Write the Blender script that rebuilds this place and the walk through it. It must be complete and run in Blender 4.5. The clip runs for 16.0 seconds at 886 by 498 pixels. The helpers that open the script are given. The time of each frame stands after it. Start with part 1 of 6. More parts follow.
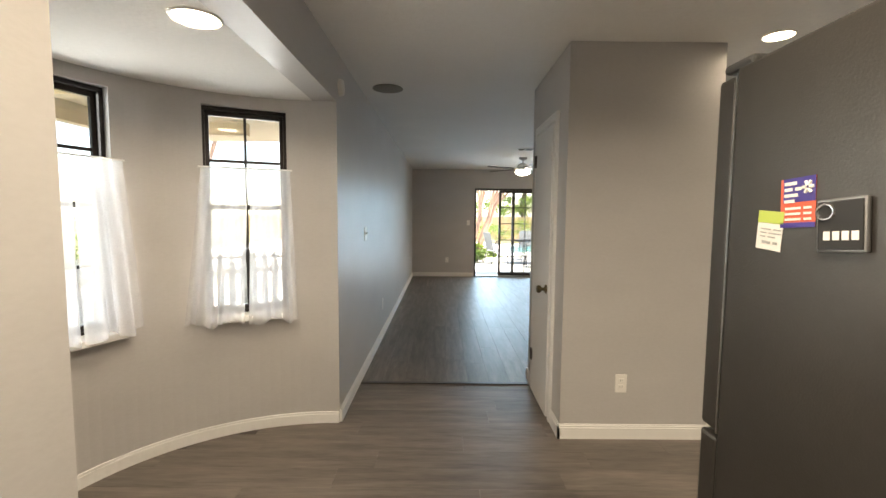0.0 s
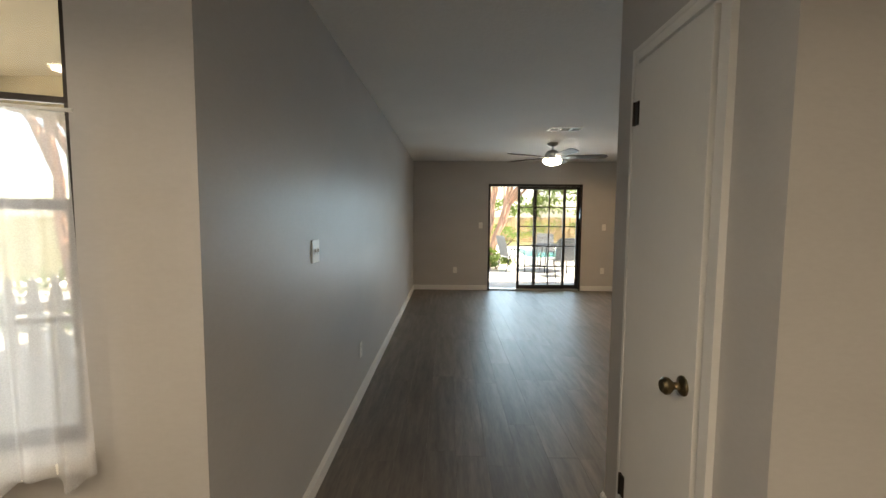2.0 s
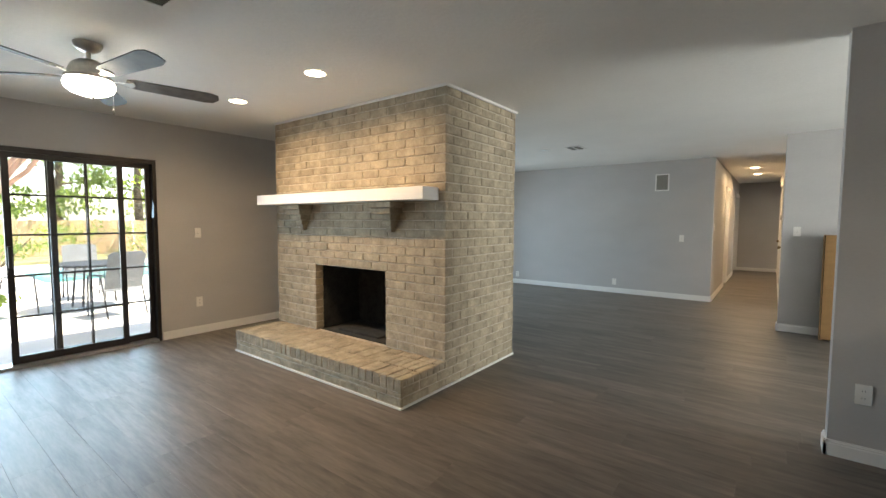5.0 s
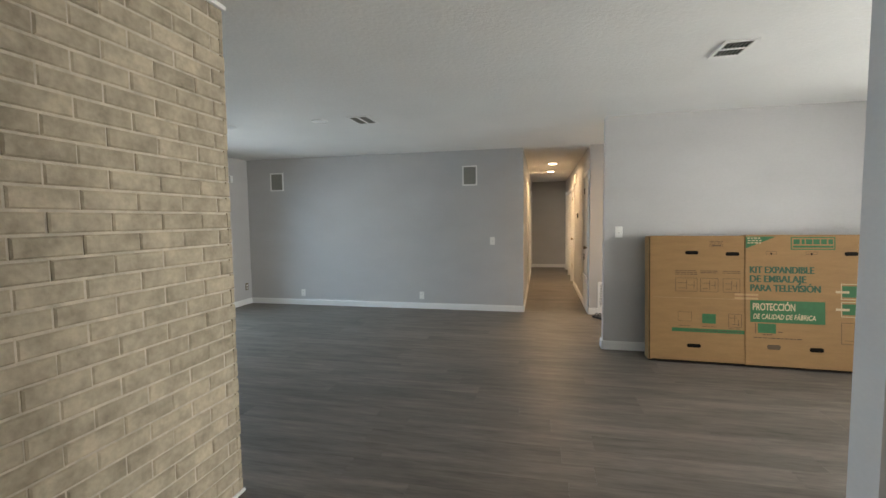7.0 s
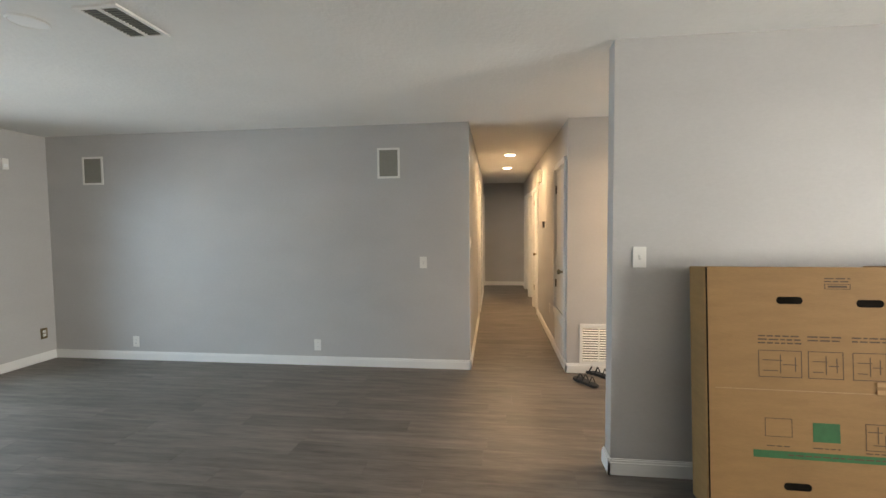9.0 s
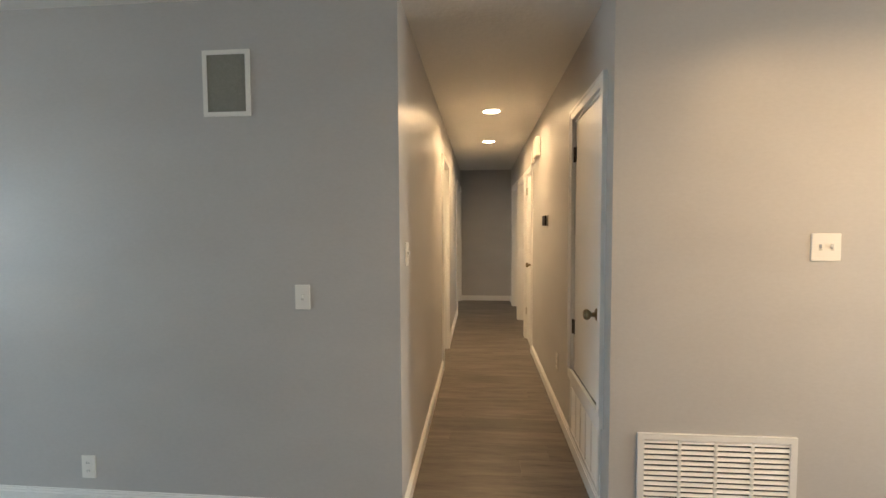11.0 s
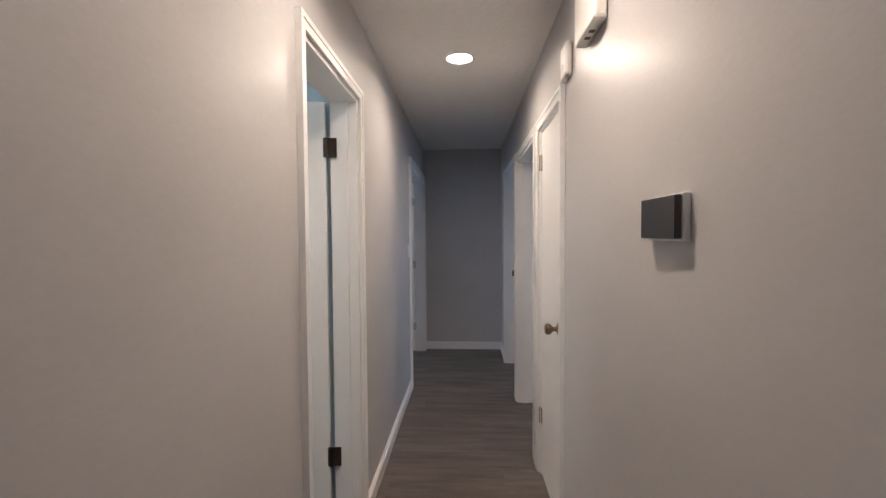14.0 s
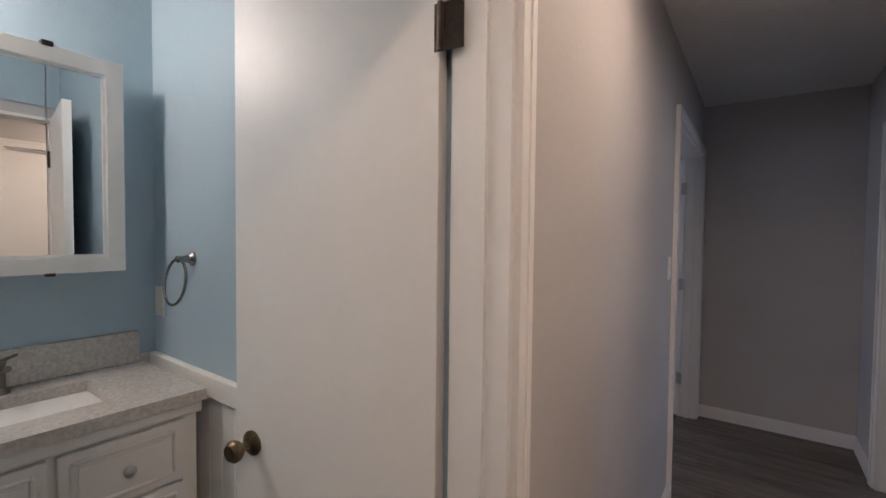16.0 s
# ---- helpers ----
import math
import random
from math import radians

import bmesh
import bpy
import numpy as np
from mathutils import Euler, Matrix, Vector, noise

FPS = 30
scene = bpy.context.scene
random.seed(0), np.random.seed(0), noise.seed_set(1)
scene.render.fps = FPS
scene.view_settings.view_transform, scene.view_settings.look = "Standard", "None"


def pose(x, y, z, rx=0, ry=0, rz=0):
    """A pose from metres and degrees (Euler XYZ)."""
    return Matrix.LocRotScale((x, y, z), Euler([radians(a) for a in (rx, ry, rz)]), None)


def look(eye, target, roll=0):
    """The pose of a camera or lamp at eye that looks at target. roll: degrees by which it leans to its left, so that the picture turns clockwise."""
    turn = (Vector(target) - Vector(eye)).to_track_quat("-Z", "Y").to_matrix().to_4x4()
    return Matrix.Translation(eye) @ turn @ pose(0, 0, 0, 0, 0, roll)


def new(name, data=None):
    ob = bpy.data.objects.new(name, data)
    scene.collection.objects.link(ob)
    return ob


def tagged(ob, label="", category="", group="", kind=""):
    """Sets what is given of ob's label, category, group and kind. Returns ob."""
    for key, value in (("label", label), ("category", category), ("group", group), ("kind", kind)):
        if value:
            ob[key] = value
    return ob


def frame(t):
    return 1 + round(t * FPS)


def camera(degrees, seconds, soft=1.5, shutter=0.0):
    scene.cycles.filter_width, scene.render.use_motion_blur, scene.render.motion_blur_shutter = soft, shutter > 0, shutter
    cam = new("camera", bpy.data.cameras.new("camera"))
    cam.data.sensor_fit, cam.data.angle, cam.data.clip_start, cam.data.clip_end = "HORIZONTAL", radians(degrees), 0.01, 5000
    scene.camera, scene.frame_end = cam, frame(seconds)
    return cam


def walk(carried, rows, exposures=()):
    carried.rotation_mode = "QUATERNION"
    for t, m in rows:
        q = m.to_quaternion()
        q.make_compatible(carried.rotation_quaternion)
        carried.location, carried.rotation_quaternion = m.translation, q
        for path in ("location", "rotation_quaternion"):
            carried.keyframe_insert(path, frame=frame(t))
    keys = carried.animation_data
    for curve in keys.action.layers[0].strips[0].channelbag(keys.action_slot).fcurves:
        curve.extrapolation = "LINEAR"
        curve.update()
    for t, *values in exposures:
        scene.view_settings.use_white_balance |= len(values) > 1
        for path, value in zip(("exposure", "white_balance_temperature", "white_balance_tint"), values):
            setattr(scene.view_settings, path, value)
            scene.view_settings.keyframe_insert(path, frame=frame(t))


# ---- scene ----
cam = camera(91.3, 16.0)
PATH = [
    (0, (-0.232, 0.376, 1.405), (-0.228, 2.37, 1.249), 0.5),
    (0.5, (-0.161, 0.613, 1.432), (-0.149, 2.607, 1.283), 0.3),
    (1, (-0.149, 1.004, 1.402), (-0.154, 2.998, 1.254), 0.3),
    (1.5, (-0.189, 1.48, 1.407), (-0.226, 3.474, 1.258), 0.1),
    (2, (-0.236, 2.041, 1.421), (-0.264, 4.034, 1.266), 0.4),
    (2.5, (-0.304, 2.556, 1.418), (-0.252, 4.549, 1.264), 0.5),
    (3, (-0.321, 3.087, 1.427), (-0.056, 5.064, 1.274), 0.9),
    (3.5, (-0.298, 3.604, 1.358), (0.287, 5.512, 1.228), 1.2),
    (4, (-0.219, 4.081, 1.385), (0.728, 5.837, 1.247), 0.8),
    (4.5, (0.013, 4.503, 1.385), (1.327, 6.005, 1.25), 0.4),
    (5, (0.354, 4.82, 1.364), (1.941, 6.031, 1.234), 0.2),
    (5.2, (0.524, 4.913, 1.367), (2.198, 6.0, 1.241), 0.2),
    (7.3, (2.72, 5.407, 1.4), (4.673, 5.82, 1.267), -0.5),
    (7.5, (2.95, 5.404, 1.392), (4.905, 5.807, 1.263), -0.3),
    (8, (3.532, 5.427, 1.405), (5.501, 5.757, 1.286), -0.5),
    (8.5, (4.11, 5.414, 1.411), (6.089, 5.679, 1.3), -0.5),
    (9, (4.673, 5.397, 1.429), (6.657, 5.632, 1.324), -0.5),
    (9.2, (4.896, 5.386, 1.423), (6.88, 5.616, 1.319), -0.5),
    (11.5, (7.534, 5.264, 1.395), (9.528, 5.385, 1.291), -0.2),
    (12, (8.045, 5.258, 1.398), (10.041, 5.315, 1.293), -0.1),
    (12.5, (8.513, 5.229, 1.408), (10.51, 5.233, 1.305), -0.1),
    (13, (8.966, 5.223, 1.404), (10.964, 5.185, 1.321), -0.0),
    (13.5, (9.396, 5.171, 1.41), (11.394, 5.155, 1.334), -0.1),
    (14, (9.835, 5.134, 1.409), (11.831, 5.239, 1.342), -0.4),
    (14.5, (10.238, 5.134, 1.409), (12.216, 5.429, 1.349), 0.0),
    (15, (10.628, 5.163, 1.427), (12.556, 5.692, 1.363), -0.3),
    (15.5, (10.927, 5.204, 1.408), (12.733, 6.06, 1.349), 0.2),
    (16, (11.154, 5.281, 1.421), (12.773, 6.454, 1.355), 0.6),
]

import collections

# exposure and white balance follow the clip's camera
EXPOSURES = [(0.0, 2.54, 7200, 8), (0.5, 2.26, 7450, 8), (1.0, 2.40, 7750, 9), (1.5, 2.17, 7750, 9), (2.0, 2.1, 7750, 8), (2.5, 2.70, 7550, 9),
             (3.0, 2.85, 7150, 8), (3.5, 2.68, 6900, 9), (4.5, 2.72, 6900, 7), (5.2, 2.56, 7250, 7), (7.5, 2.52, 7300, 10),
             (9.0, 2.72, 7800, 11), (11.5, 2.46, 7650, 9), (12.6, 2.44, 7250, 9), (13.0, 2.22, 6350, 9), (13.6, 2.16, 5200, 12),
             (14.0, 2.03, 5050, 13), (14.5, 1.78, 5000, 12), (15.0, 1.43, 5050, 14), (16.0, 1.58, 5400, 20)]
walk(cam, [(t, look(eye, target, roll)) for t, eye, target, roll in PATH], EXPOSURES)

# ---- world, sun and lamps ----
world = bpy.data.worlds.new("sky")
scene.world = world
world.use_nodes = True
wn = world.node_tree.nodes
sky = wn.new("ShaderNodeTexSky")
sky.sky_type = "NISHITA"
sky.sun_disc = False
SUN_EL, SUN_AZ = 60.0, 115.0          # degrees; azimuth from +y towards +x
sky.sun_elevation, sky.sun_rotation = radians(SUN_EL), radians(SUN_AZ)
wn["Background"].inputs["Strength"].default_value = 0.15
world.node_tree.links.new(sky.outputs["Color"], wn["Background"].inputs["Color"])

sun = new("sun", bpy.data.lights.new("sun", "SUN"))
sun.data.energy, sun.data.angle, sun.data.color = 5.0, radians(0.5), (1.0, 0.95, 0.87)
ce = math.cos(radians(SUN_EL))
sun_from = Vector((ce * math.sin(radians(SUN_AZ)), ce * math.cos(radians(SUN_AZ)), math.sin(radians(SUN_EL))))
sun.matrix_world = look(sun_from * 40, (0, 0, 0))


DIM = 0.30                                     # how far the rooms lie below the daylight


def lamp(x, y, z, watts, size, color, spread=160):
    """A round downward lamp just under a ceiling fitting."""
    ob = new("lamp", bpy.data.lights.new("lamp", "AREA"))
    ob.data.shape, ob.data.size, ob.data.energy, ob.data.color = "DISK", size, watts * DIM, color
    ob.data.spread = radians(spread)
    ob.matrix_world = pose(x, y, z)
    return ob


WARM, NEUTRAL = (1.0, 0.70, 0.42), (1.0, 0.86, 0.70)
H = 2.44
lamp(2.36, 7.53, 2.425, 10, 0.13, WARM)          # by the fireplace
lamp(2.40, 8.72, 2.425, 10, 0.13, WARM)
lamp(10.99, 5.17, 2.425, 10, 0.14, WARM)         # passage
lamp(12.40, 5.165, 2.425, 10, 0.14, WARM)
lamp(7.86, 3.60, 2.425, 15, 0.14, WARM)          # entry
lamp(-1.15, 2.04, 2.105, 8, 0.13, NEUTRAL)      # breakfast bay
lamp(1.67, 2.92, 2.425, 2, 0.13, NEUTRAL)       # kitchen
# the next two are unseen, added to brighten the kitchen and pantry front
lamp(2.30, 0.80, 2.425, 30, 0.13, NEUTRAL)
lamp(0.0, 1.0, 2.425, 22, 0.13, NEUTRAL)
vanity_lamp = new("vanity_lamp", bpy.data.lights.new("vanity_lamp", "POINT"))      # bathroom, over the mirror
vanity_lamp.data.energy, vanity_lamp.data.shadow_soft_size, vanity_lamp.data.color = 22 * DIM, 0.07, (1.0, 0.78, 0.55)
vanity_lamp.matrix_world = pose(11.0, 7.06, 2.24)


def sky_window(x0, x1, z0, z1, y, watts, turn=-90, yaw=0, color=(0.86, 0.93, 1.0)):
    """Daylight from the sky in a window opening, sent inwards."""
    ob = new("window_light", bpy.data.lights.new("window_light", "AREA"))
    ob.data.shape, ob.data.size, ob.data.size_y = "RECTANGLE", x1 - x0, z1 - z0
    ob.data.energy, ob.data.color = watts * DIM, color
    ob.data.spread = radians(130)
    ob.matrix_world = pose((x0 + x1) / 2, y, (z0 + z1) / 2, turn, 0, yaw)
    return ob


sky_window(0.55, 2.25, 0.1, 1.97, 10.46, 34, -72, color=(0.46, 0.71, 1.0))
sky_window(5.86, 7.92, 0.3, 2.0, 11.02, 50, -68, color=(0.46, 0.71, 1.0))
sky_window(3.98, 5.78, 0.5, 2.05, 0.86, 84, 90)   # front of the dining room
sky_window(-1.74, -1.24, 0.80, 2.02, 3.26, 5, -90, 23)   # breakfast bay
sky_window(-2.36, -1.86, 0.80, 2.02, 2.50, 5, -90, 70)

sky_window(7.72, 8.58, 0.3, 2.03, 1.45, 19, 80)           # front of the entry
sky_window(13.6, 14.8, 0.9, 2.0, 8.76, 9, -84)            # bedroom
sky_window(12.75, 13.35, 0.9, 2.0, 2.04, 6, 84)           # side rooms
sky_window(14.0, 14.9, 0.9, 2.0, 2.04, 8, 84)

# ---- materials ----


def material(name, color, rough=0.5, metal=0.0, vary=0.06, scale=6.0, bump=0.0, bump_scale=80.0, emit=None, strength=0.0,
             per_object=0.0, stretch=(1, 1, 1), per_island=0.0, fine=40.0, spec=0.5):
    m = bpy.data.materials.new(name)
    m.use_nodes = True
    n, l = m.node_tree.nodes, m.node_tree.links
    b = n["Principled BSDF"]
    b.inputs["Roughness"].default_value, b.inputs["Metallic"].default_value = rough, metal
    b.inputs["Specular IOR Level"].default_value = spec
    tc = n.new("ShaderNodeTexCoord")
    mp = n.new("ShaderNodeMapping")
    mp.inputs["Scale"].default_value = stretch
    geo = n.new("ShaderNodeNewGeometry")
    l.new(geo.outputs["Position"], mp.inputs["Vector"])
    big, small = n.new("ShaderNodeTexNoise"), n.new("ShaderNodeTexNoise")
    big.inputs["Scale"].default_value, small.inputs["Scale"].default_value = scale, fine
    big.inputs["Detail"].default_value, small.inputs["Detail"].default_value = 3, 4
    coords = mp.outputs["Vector"]
    if per_object:                                    # each piece has a grain of its own
        oi, shift = n.new("ShaderNodeObjectInfo"), n.new("ShaderNodeVectorMath")
        shift.operation = "MULTIPLY_ADD"
        shift.inputs[1].default_value = (37, 23, 11)
        l.new(oi.outputs["Random"], shift.inputs[0])
        l.new(coords, shift.inputs[2])
        coords = shift.outputs[0]
    for t in (big, small):
        l.new(coords, t.inputs["Vector"])
    add = n.new("ShaderNodeMath")
    add.operation = "MULTIPLY_ADD"
    add.inputs[1].default_value = 0.5
    l.new(small.outputs["Fac"], add.inputs[0])
    l.new(big.outputs["Fac"], add.inputs[2])
    value = add.outputs[0]                            # about 0.75 in the mean
    rng = n.new("ShaderNodeMapRange")
    rng.inputs["From Min"].default_value, rng.inputs["From Max"].default_value = 0.45, 1.05
    rng.inputs["To Min"].default_value, rng.inputs["To Max"].default_value = 1 - vary * 2, 1 + vary * 2
    l.new(value, rng.inputs["Value"])
    factor = rng.outputs[0]
    for amount, node, socket in ((per_object, "ShaderNodeObjectInfo", "Random"), (per_island, "ShaderNodeNewGeometry", "Random Per Island")):
        if amount:
            src = n.new(node)
            r2 = n.new("ShaderNodeMapRange")
            r2.inputs["To Min"].default_value, r2.inputs["To Max"].default_value = 1 - amount, 1 + amount
            l.new(src.outputs[socket], r2.inputs["Value"])
            mul = n.new("ShaderNodeMath")
            mul.operation = "MULTIPLY"
            l.new(factor, mul.inputs[0])
            l.new(r2.outputs[0], mul.inputs[1])
            factor = mul.outputs[0]
    col = n.new("ShaderNodeVectorMath")
    col.operation = "SCALE"
    col.inputs[0].default_value = color
    l.new(factor, col.inputs["Scale"])
    l.new(col.outputs[0], b.inputs["Base Color"])
    if bump:
        bt = n.new("ShaderNodeTexNoise")
        bt.inputs["Scale"].default_value, bt.inputs["Detail"].default_value = bump_scale, 4
        l.new(mp.outputs["Vector"], bt.inputs["Vector"])
        bp = n.new("ShaderNodeBump")
        bp.inputs["Strength"].default_value, bp.inputs["Distance"].default_value = bump, 0.004
        l.new(bt.outputs["Fac"], bp.inputs["Height"])
        l.new(bp.outputs["Normal"], b.inputs["Normal"])
    if emit:
        b.inputs["Emission Color"].default_value = (*emit, 1)
        b.inputs["Emission Strength"].default_value = strength
    return m


def glass_material(name, color=(1, 1, 1), rough=0.0, clear=0.92):
    """Thin clear pane: mostly straight through, with a glossy sheen."""
    m = bpy.data.materials.new(name)
    m.use_nodes = True
    n, l = m.node_tree.nodes, m.node_tree.links
    n.remove(n["Principled BSDF"])
    t, g, mix, fr = n.new("ShaderNodeBsdfTransparent"), n.new("ShaderNodeBsdfGlossy"), n.new("ShaderNodeMixShader"), n.new("ShaderNodeFresnel")
    t.inputs["Color"].default_value = (clear * color[0], clear * color[1], clear * color[2], 1)
    g.inputs["Roughness"].default_value = rough
    l.new(fr.outputs[0], mix.inputs[0])
    l.new(t.outputs[0], mix.inputs[1])
    l.new(g.outputs[0], mix.inputs[2])
    l.new(mix.outputs[0], n["Material Output"].inputs["Surface"])
    return m


def sheer_material(name):
    """Thin voile that lets half of the light through."""
    m = bpy.data.materials.new(name)
    m.use_nodes = True
    n, l = m.node_tree.nodes, m.node_tree.links
    n.remove(n["Principled BSDF"])
    t, d, tl = n.new("ShaderNodeBsdfTransparent"), n.new("ShaderNodeBsdfDiffuse"), n.new("ShaderNodeBsdfTranslucent")
    d.inputs["Color"].default_value = tl.inputs["Color"].default_value = (0.86, 0.86, 0.88, 1)
    a, b = n.new("ShaderNodeMixShader"), n.new("ShaderNodeMixShader")
    a.inputs[0].default_value = 0.5
    geo, w = n.new("ShaderNodeNewGeometry"), n.new("ShaderNodeTexNoise")
    w.inputs["Scale"].default_value = 260
    r = n.new("ShaderNodeMapRange")
    r.inputs["To Min"].default_value, r.inputs["To Max"].default_value = 0.42, 0.62
    l.new(geo.outputs["Position"], w.inputs["Vector"])
    l.new(w.outputs["Fac"], r.inputs["Value"])
    l.new(d.outputs[0], a.inputs[1])
    l.new(tl.outputs[0], a.inputs[2])
    l.new(r.outputs[0], b.inputs[0])
    l.new(t.outputs[0], b.inputs[1])
    l.new(a.outputs[0], b.inputs[2])
    l.new(b.outputs[0], n["Material Output"].inputs["Surface"])
    return m


PAINT = material("grey wall paint", (0.50, 0.485, 0.475), 0.39, vary=0.03, scale=1.3, bump=0.11, bump_scale=44, spec=0.34, stretch=(1, 1, 2.2))
CEIL = material("ceiling paint", (0.80, 0.785, 0.755), 0.85, vary=0.02, scale=1.5, bump=0.8, bump_scale=40)
TRIM = material("white gloss paint", (0.80, 0.79, 0.77), 0.40, vary=0.012, scale=3, bump=0.06, bump_scale=30)
BLUE = material("light blue wall paint", (0.40, 0.52, 0.60), 0.45, vary=0.015, scale=1.5, bump=0.2, bump_scale=60)
PLATE = material("white plastic", (0.82, 0.80, 0.76), 0.35, vary=0.005)
PLATE_DARK = material("dark slot", (0.05, 0.05, 0.05), 0.5, vary=0.0)
BRONZE = material("dark bronze aluminium", (0.035, 0.030, 0.028), 0.4, 0.6, vary=0.05)
BRASS = material("antique brass", (0.22, 0.17, 0.10), 0.3, 1.0, vary=0.15, scale=60)
HINGE = material("dark bronze hinge", (0.07, 0.055, 0.045), 0.35, 0.9, vary=0.1, scale=80)
NICKEL = material("brushed nickel", (0.55, 0.53, 0.50), 0.28, 1.0, vary=0.05, scale=40)
CHROME = material("polished chrome", (0.75, 0.75, 0.76), 0.08, 1.0, vary=0.0)
BRICK = material("whitewashed brick", (0.40, 0.335, 0.245), 0.85, vary=0.18, scale=9, bump=0.9, bump_scale=55, per_object=0.07, per_island=0.07, fine=45)
MORTAR = material("whitewashed mortar", (0.54, 0.47, 0.375), 0.9, vary=0.12, scale=16, bump=0.8, bump_scale=90)
SOOT = material("sooty firebrick", (0.025, 0.024, 0.023), 0.9, vary=0.3, scale=10, bump=0.6, bump_scale=50)
GLASS = glass_material("window glass")
SHEER = sheer_material("white voile")
DISK = material("lit diffuser", (0.9, 0.9, 0.9), 0.5, vary=0, emit=(1.0, 0.86, 0.66), strength=6)
DISK_OFF = material("unlit diffuser", (0.88, 0.88, 0.87), 0.4, vary=0)
BOWL = material("lit frosted bowl", (0.9, 0.9, 0.9), 0.5, vary=0, emit=(1.0, 0.97, 0.9), strength=5)
GRILLE = material("grey speaker cloth", (0.26, 0.25, 0.215), 0.9, vary=0.08, scale=200, bump=0.5, bump_scale=400)
# colour that stands for the shade inside vents and grilles
VENT_SHADE = material("shade behind vent slats", (0.06, 0.06, 0.06), 0.8, vary=0.1)
KRAFT = material("kraft cardboard", (0.280, 0.153, 0.057), 0.75, vary=0.05, scale=5, bump=0.15, bump_scale=120, stretch=(1, 1, 6))
GREEN_INK = material("green print", (0.018, 0.115, 0.036), 0.6, vary=0.06, scale=30)
BROWN_INK = material("brown print", (0.085, 0.050, 0.022), 0.7, vary=0.06, scale=30)
CREAM_INK = material("cream print", (0.50, 0.38, 0.23), 0.7, vary=0.05, scale=30)
TAN_EDGE = material("pale kraft edge", (0.36, 0.22, 0.10), 0.7, vary=0.06, scale=20)
HOLE_AND_EDGE = material("dark hole insides and edge lines", (0.010, 0.008, 0.006), 0.95, vary=0.1, spec=0.05)
BLACK = material("black rubber", (0.02, 0.02, 0.02), 0.6, vary=0.1)
FRIDGE = material("dark stainless steel", (0.092, 0.084, 0.076), 0.34, 0.75, vary=0.03, scale=2, bump=0.14, bump_scale=190)
FRIDGE_TRIM = material("grey fridge trim", (0.06, 0.06, 0.06), 0.35, 0.3, vary=0.02)
COUNTER = material("pale marbled laminate", (0.74, 0.73, 0.71), 0.25, vary=0.09, scale=7, fine=30)
STONE = material("speckled vanity stone", (0.57, 0.54, 0.50), 0.25, vary=0.13, scale=95, fine=260)
CABINET = material("white cabinet paint", (0.80, 0.79, 0.76), 0.38, vary=0.01)
CERAMIC = material("white ceramic", (0.85, 0.84, 0.82), 0.1, vary=0.0)
MIRROR = material("mirror", (0.86, 0.88, 0.88), 0.01, 1.0, vary=0.0)
BLADE = material("grey wood fan blade", (0.12, 0.105, 0.095), 0.6, vary=0.15, scale=12)


def plank_material(name, along):
    """Grey-brown vinyl plank, with grain running along one axis."""
    st = (1.0, 9.0, 1.0) if along == "x" else (9.0, 1.0, 1.0)
    return material(name, (0.140, 0.119, 0.102), 0.43, vary=0.21, scale=2.2, bump=0.10, bump_scale=22, per_object=0.14, stretch=st, fine=11, spec=0.37)


VINYL_X, VINYL_Y = plank_material("vinyl plank across", "x"), plank_material("vinyl plank along", "y")
JOINT = material("plank joint", (0.05, 0.042, 0.036), 0.6, vary=0.05)

# ---- building helpers ----


def box(bm, x0, y0, z0, x1, y1, z1, bevel=0.0):
    vs = bmesh.ops.create_cube(bm, size=1.0)["verts"]
    for v in vs:
        v.co = Vector(((x0 + x1) / 2 + v.co.x * (x1 - x0), (y0 + y1) / 2 + v.co.y * (y1 - y0), (z0 + z1) / 2 + v.co.z * (z1 - z0)))
    if bevel:
        edges = list({e for v in vs for e in v.link_edges})
        bmesh.ops.bevel(bm, geom=edges, offset=bevel, segments=2, profile=0.5, affect="EDGES", clamp_overlap=True)
    return bm


def bx(*a, bevel=0.0):
    return box(bmesh.new(), *a, bevel=bevel)


def rod(bm, p, q, r, seg=16, r2=None):
    p, q = Vector(p), Vector(q)
    d = q - p
    m = Matrix.Translation((p + q) / 2) @ d.to_track_quat("Z", "Y").to_matrix().to_4x4()
    bmesh.ops.create_cone(bm, cap_ends=True, segments=seg, radius1=r, radius2=r if r2 is None else r2, depth=d.length, matrix=m)
    return bm


def lathe(bm, profile, m=Matrix(), seg=24, hollow=False):
    """Turns (radius, height) pairs round the z axis of m."""
    rings = []
    for r, h in profile:
        rings.append([bm.verts.new(m @ Vector((r * math.cos(2 * math.pi * k / seg), r * math.sin(2 * math.pi * k / seg), h))) for k in range(seg)])
    if hollow:                                        # a ring: the profile closes on itself
        rings.append(rings[0])
    for a, b in zip(rings, rings[1:]):
        for k in range(seg):
            bm.faces.new((a[k], a[(k + 1) % seg], b[(k + 1) % seg], b[k]))
    if hollow:
        return bm
    for ring, flip in ((rings[0], True), (rings[-1], False)):
        bm.faces.new(ring[::-1] if flip else ring)
    return bm


def prism(bm, outline, m=Matrix(), depth=0.02):
    """A flat outline in the xy plane of m, pushed along z."""
    a = [bm.verts.new(m @ Vector((x, y, 0))) for x, y in outline]
    b = [bm.verts.new(m @ Vector((x, y, depth))) for x, y in outline]
    n = len(outline)
    bm.faces.new(a[::-1]), bm.faces.new(b)
    for k in range(n):
        bm.faces.new((a[k], a[(k + 1) % n], b[(k + 1) % n], b[k]))
    return bm


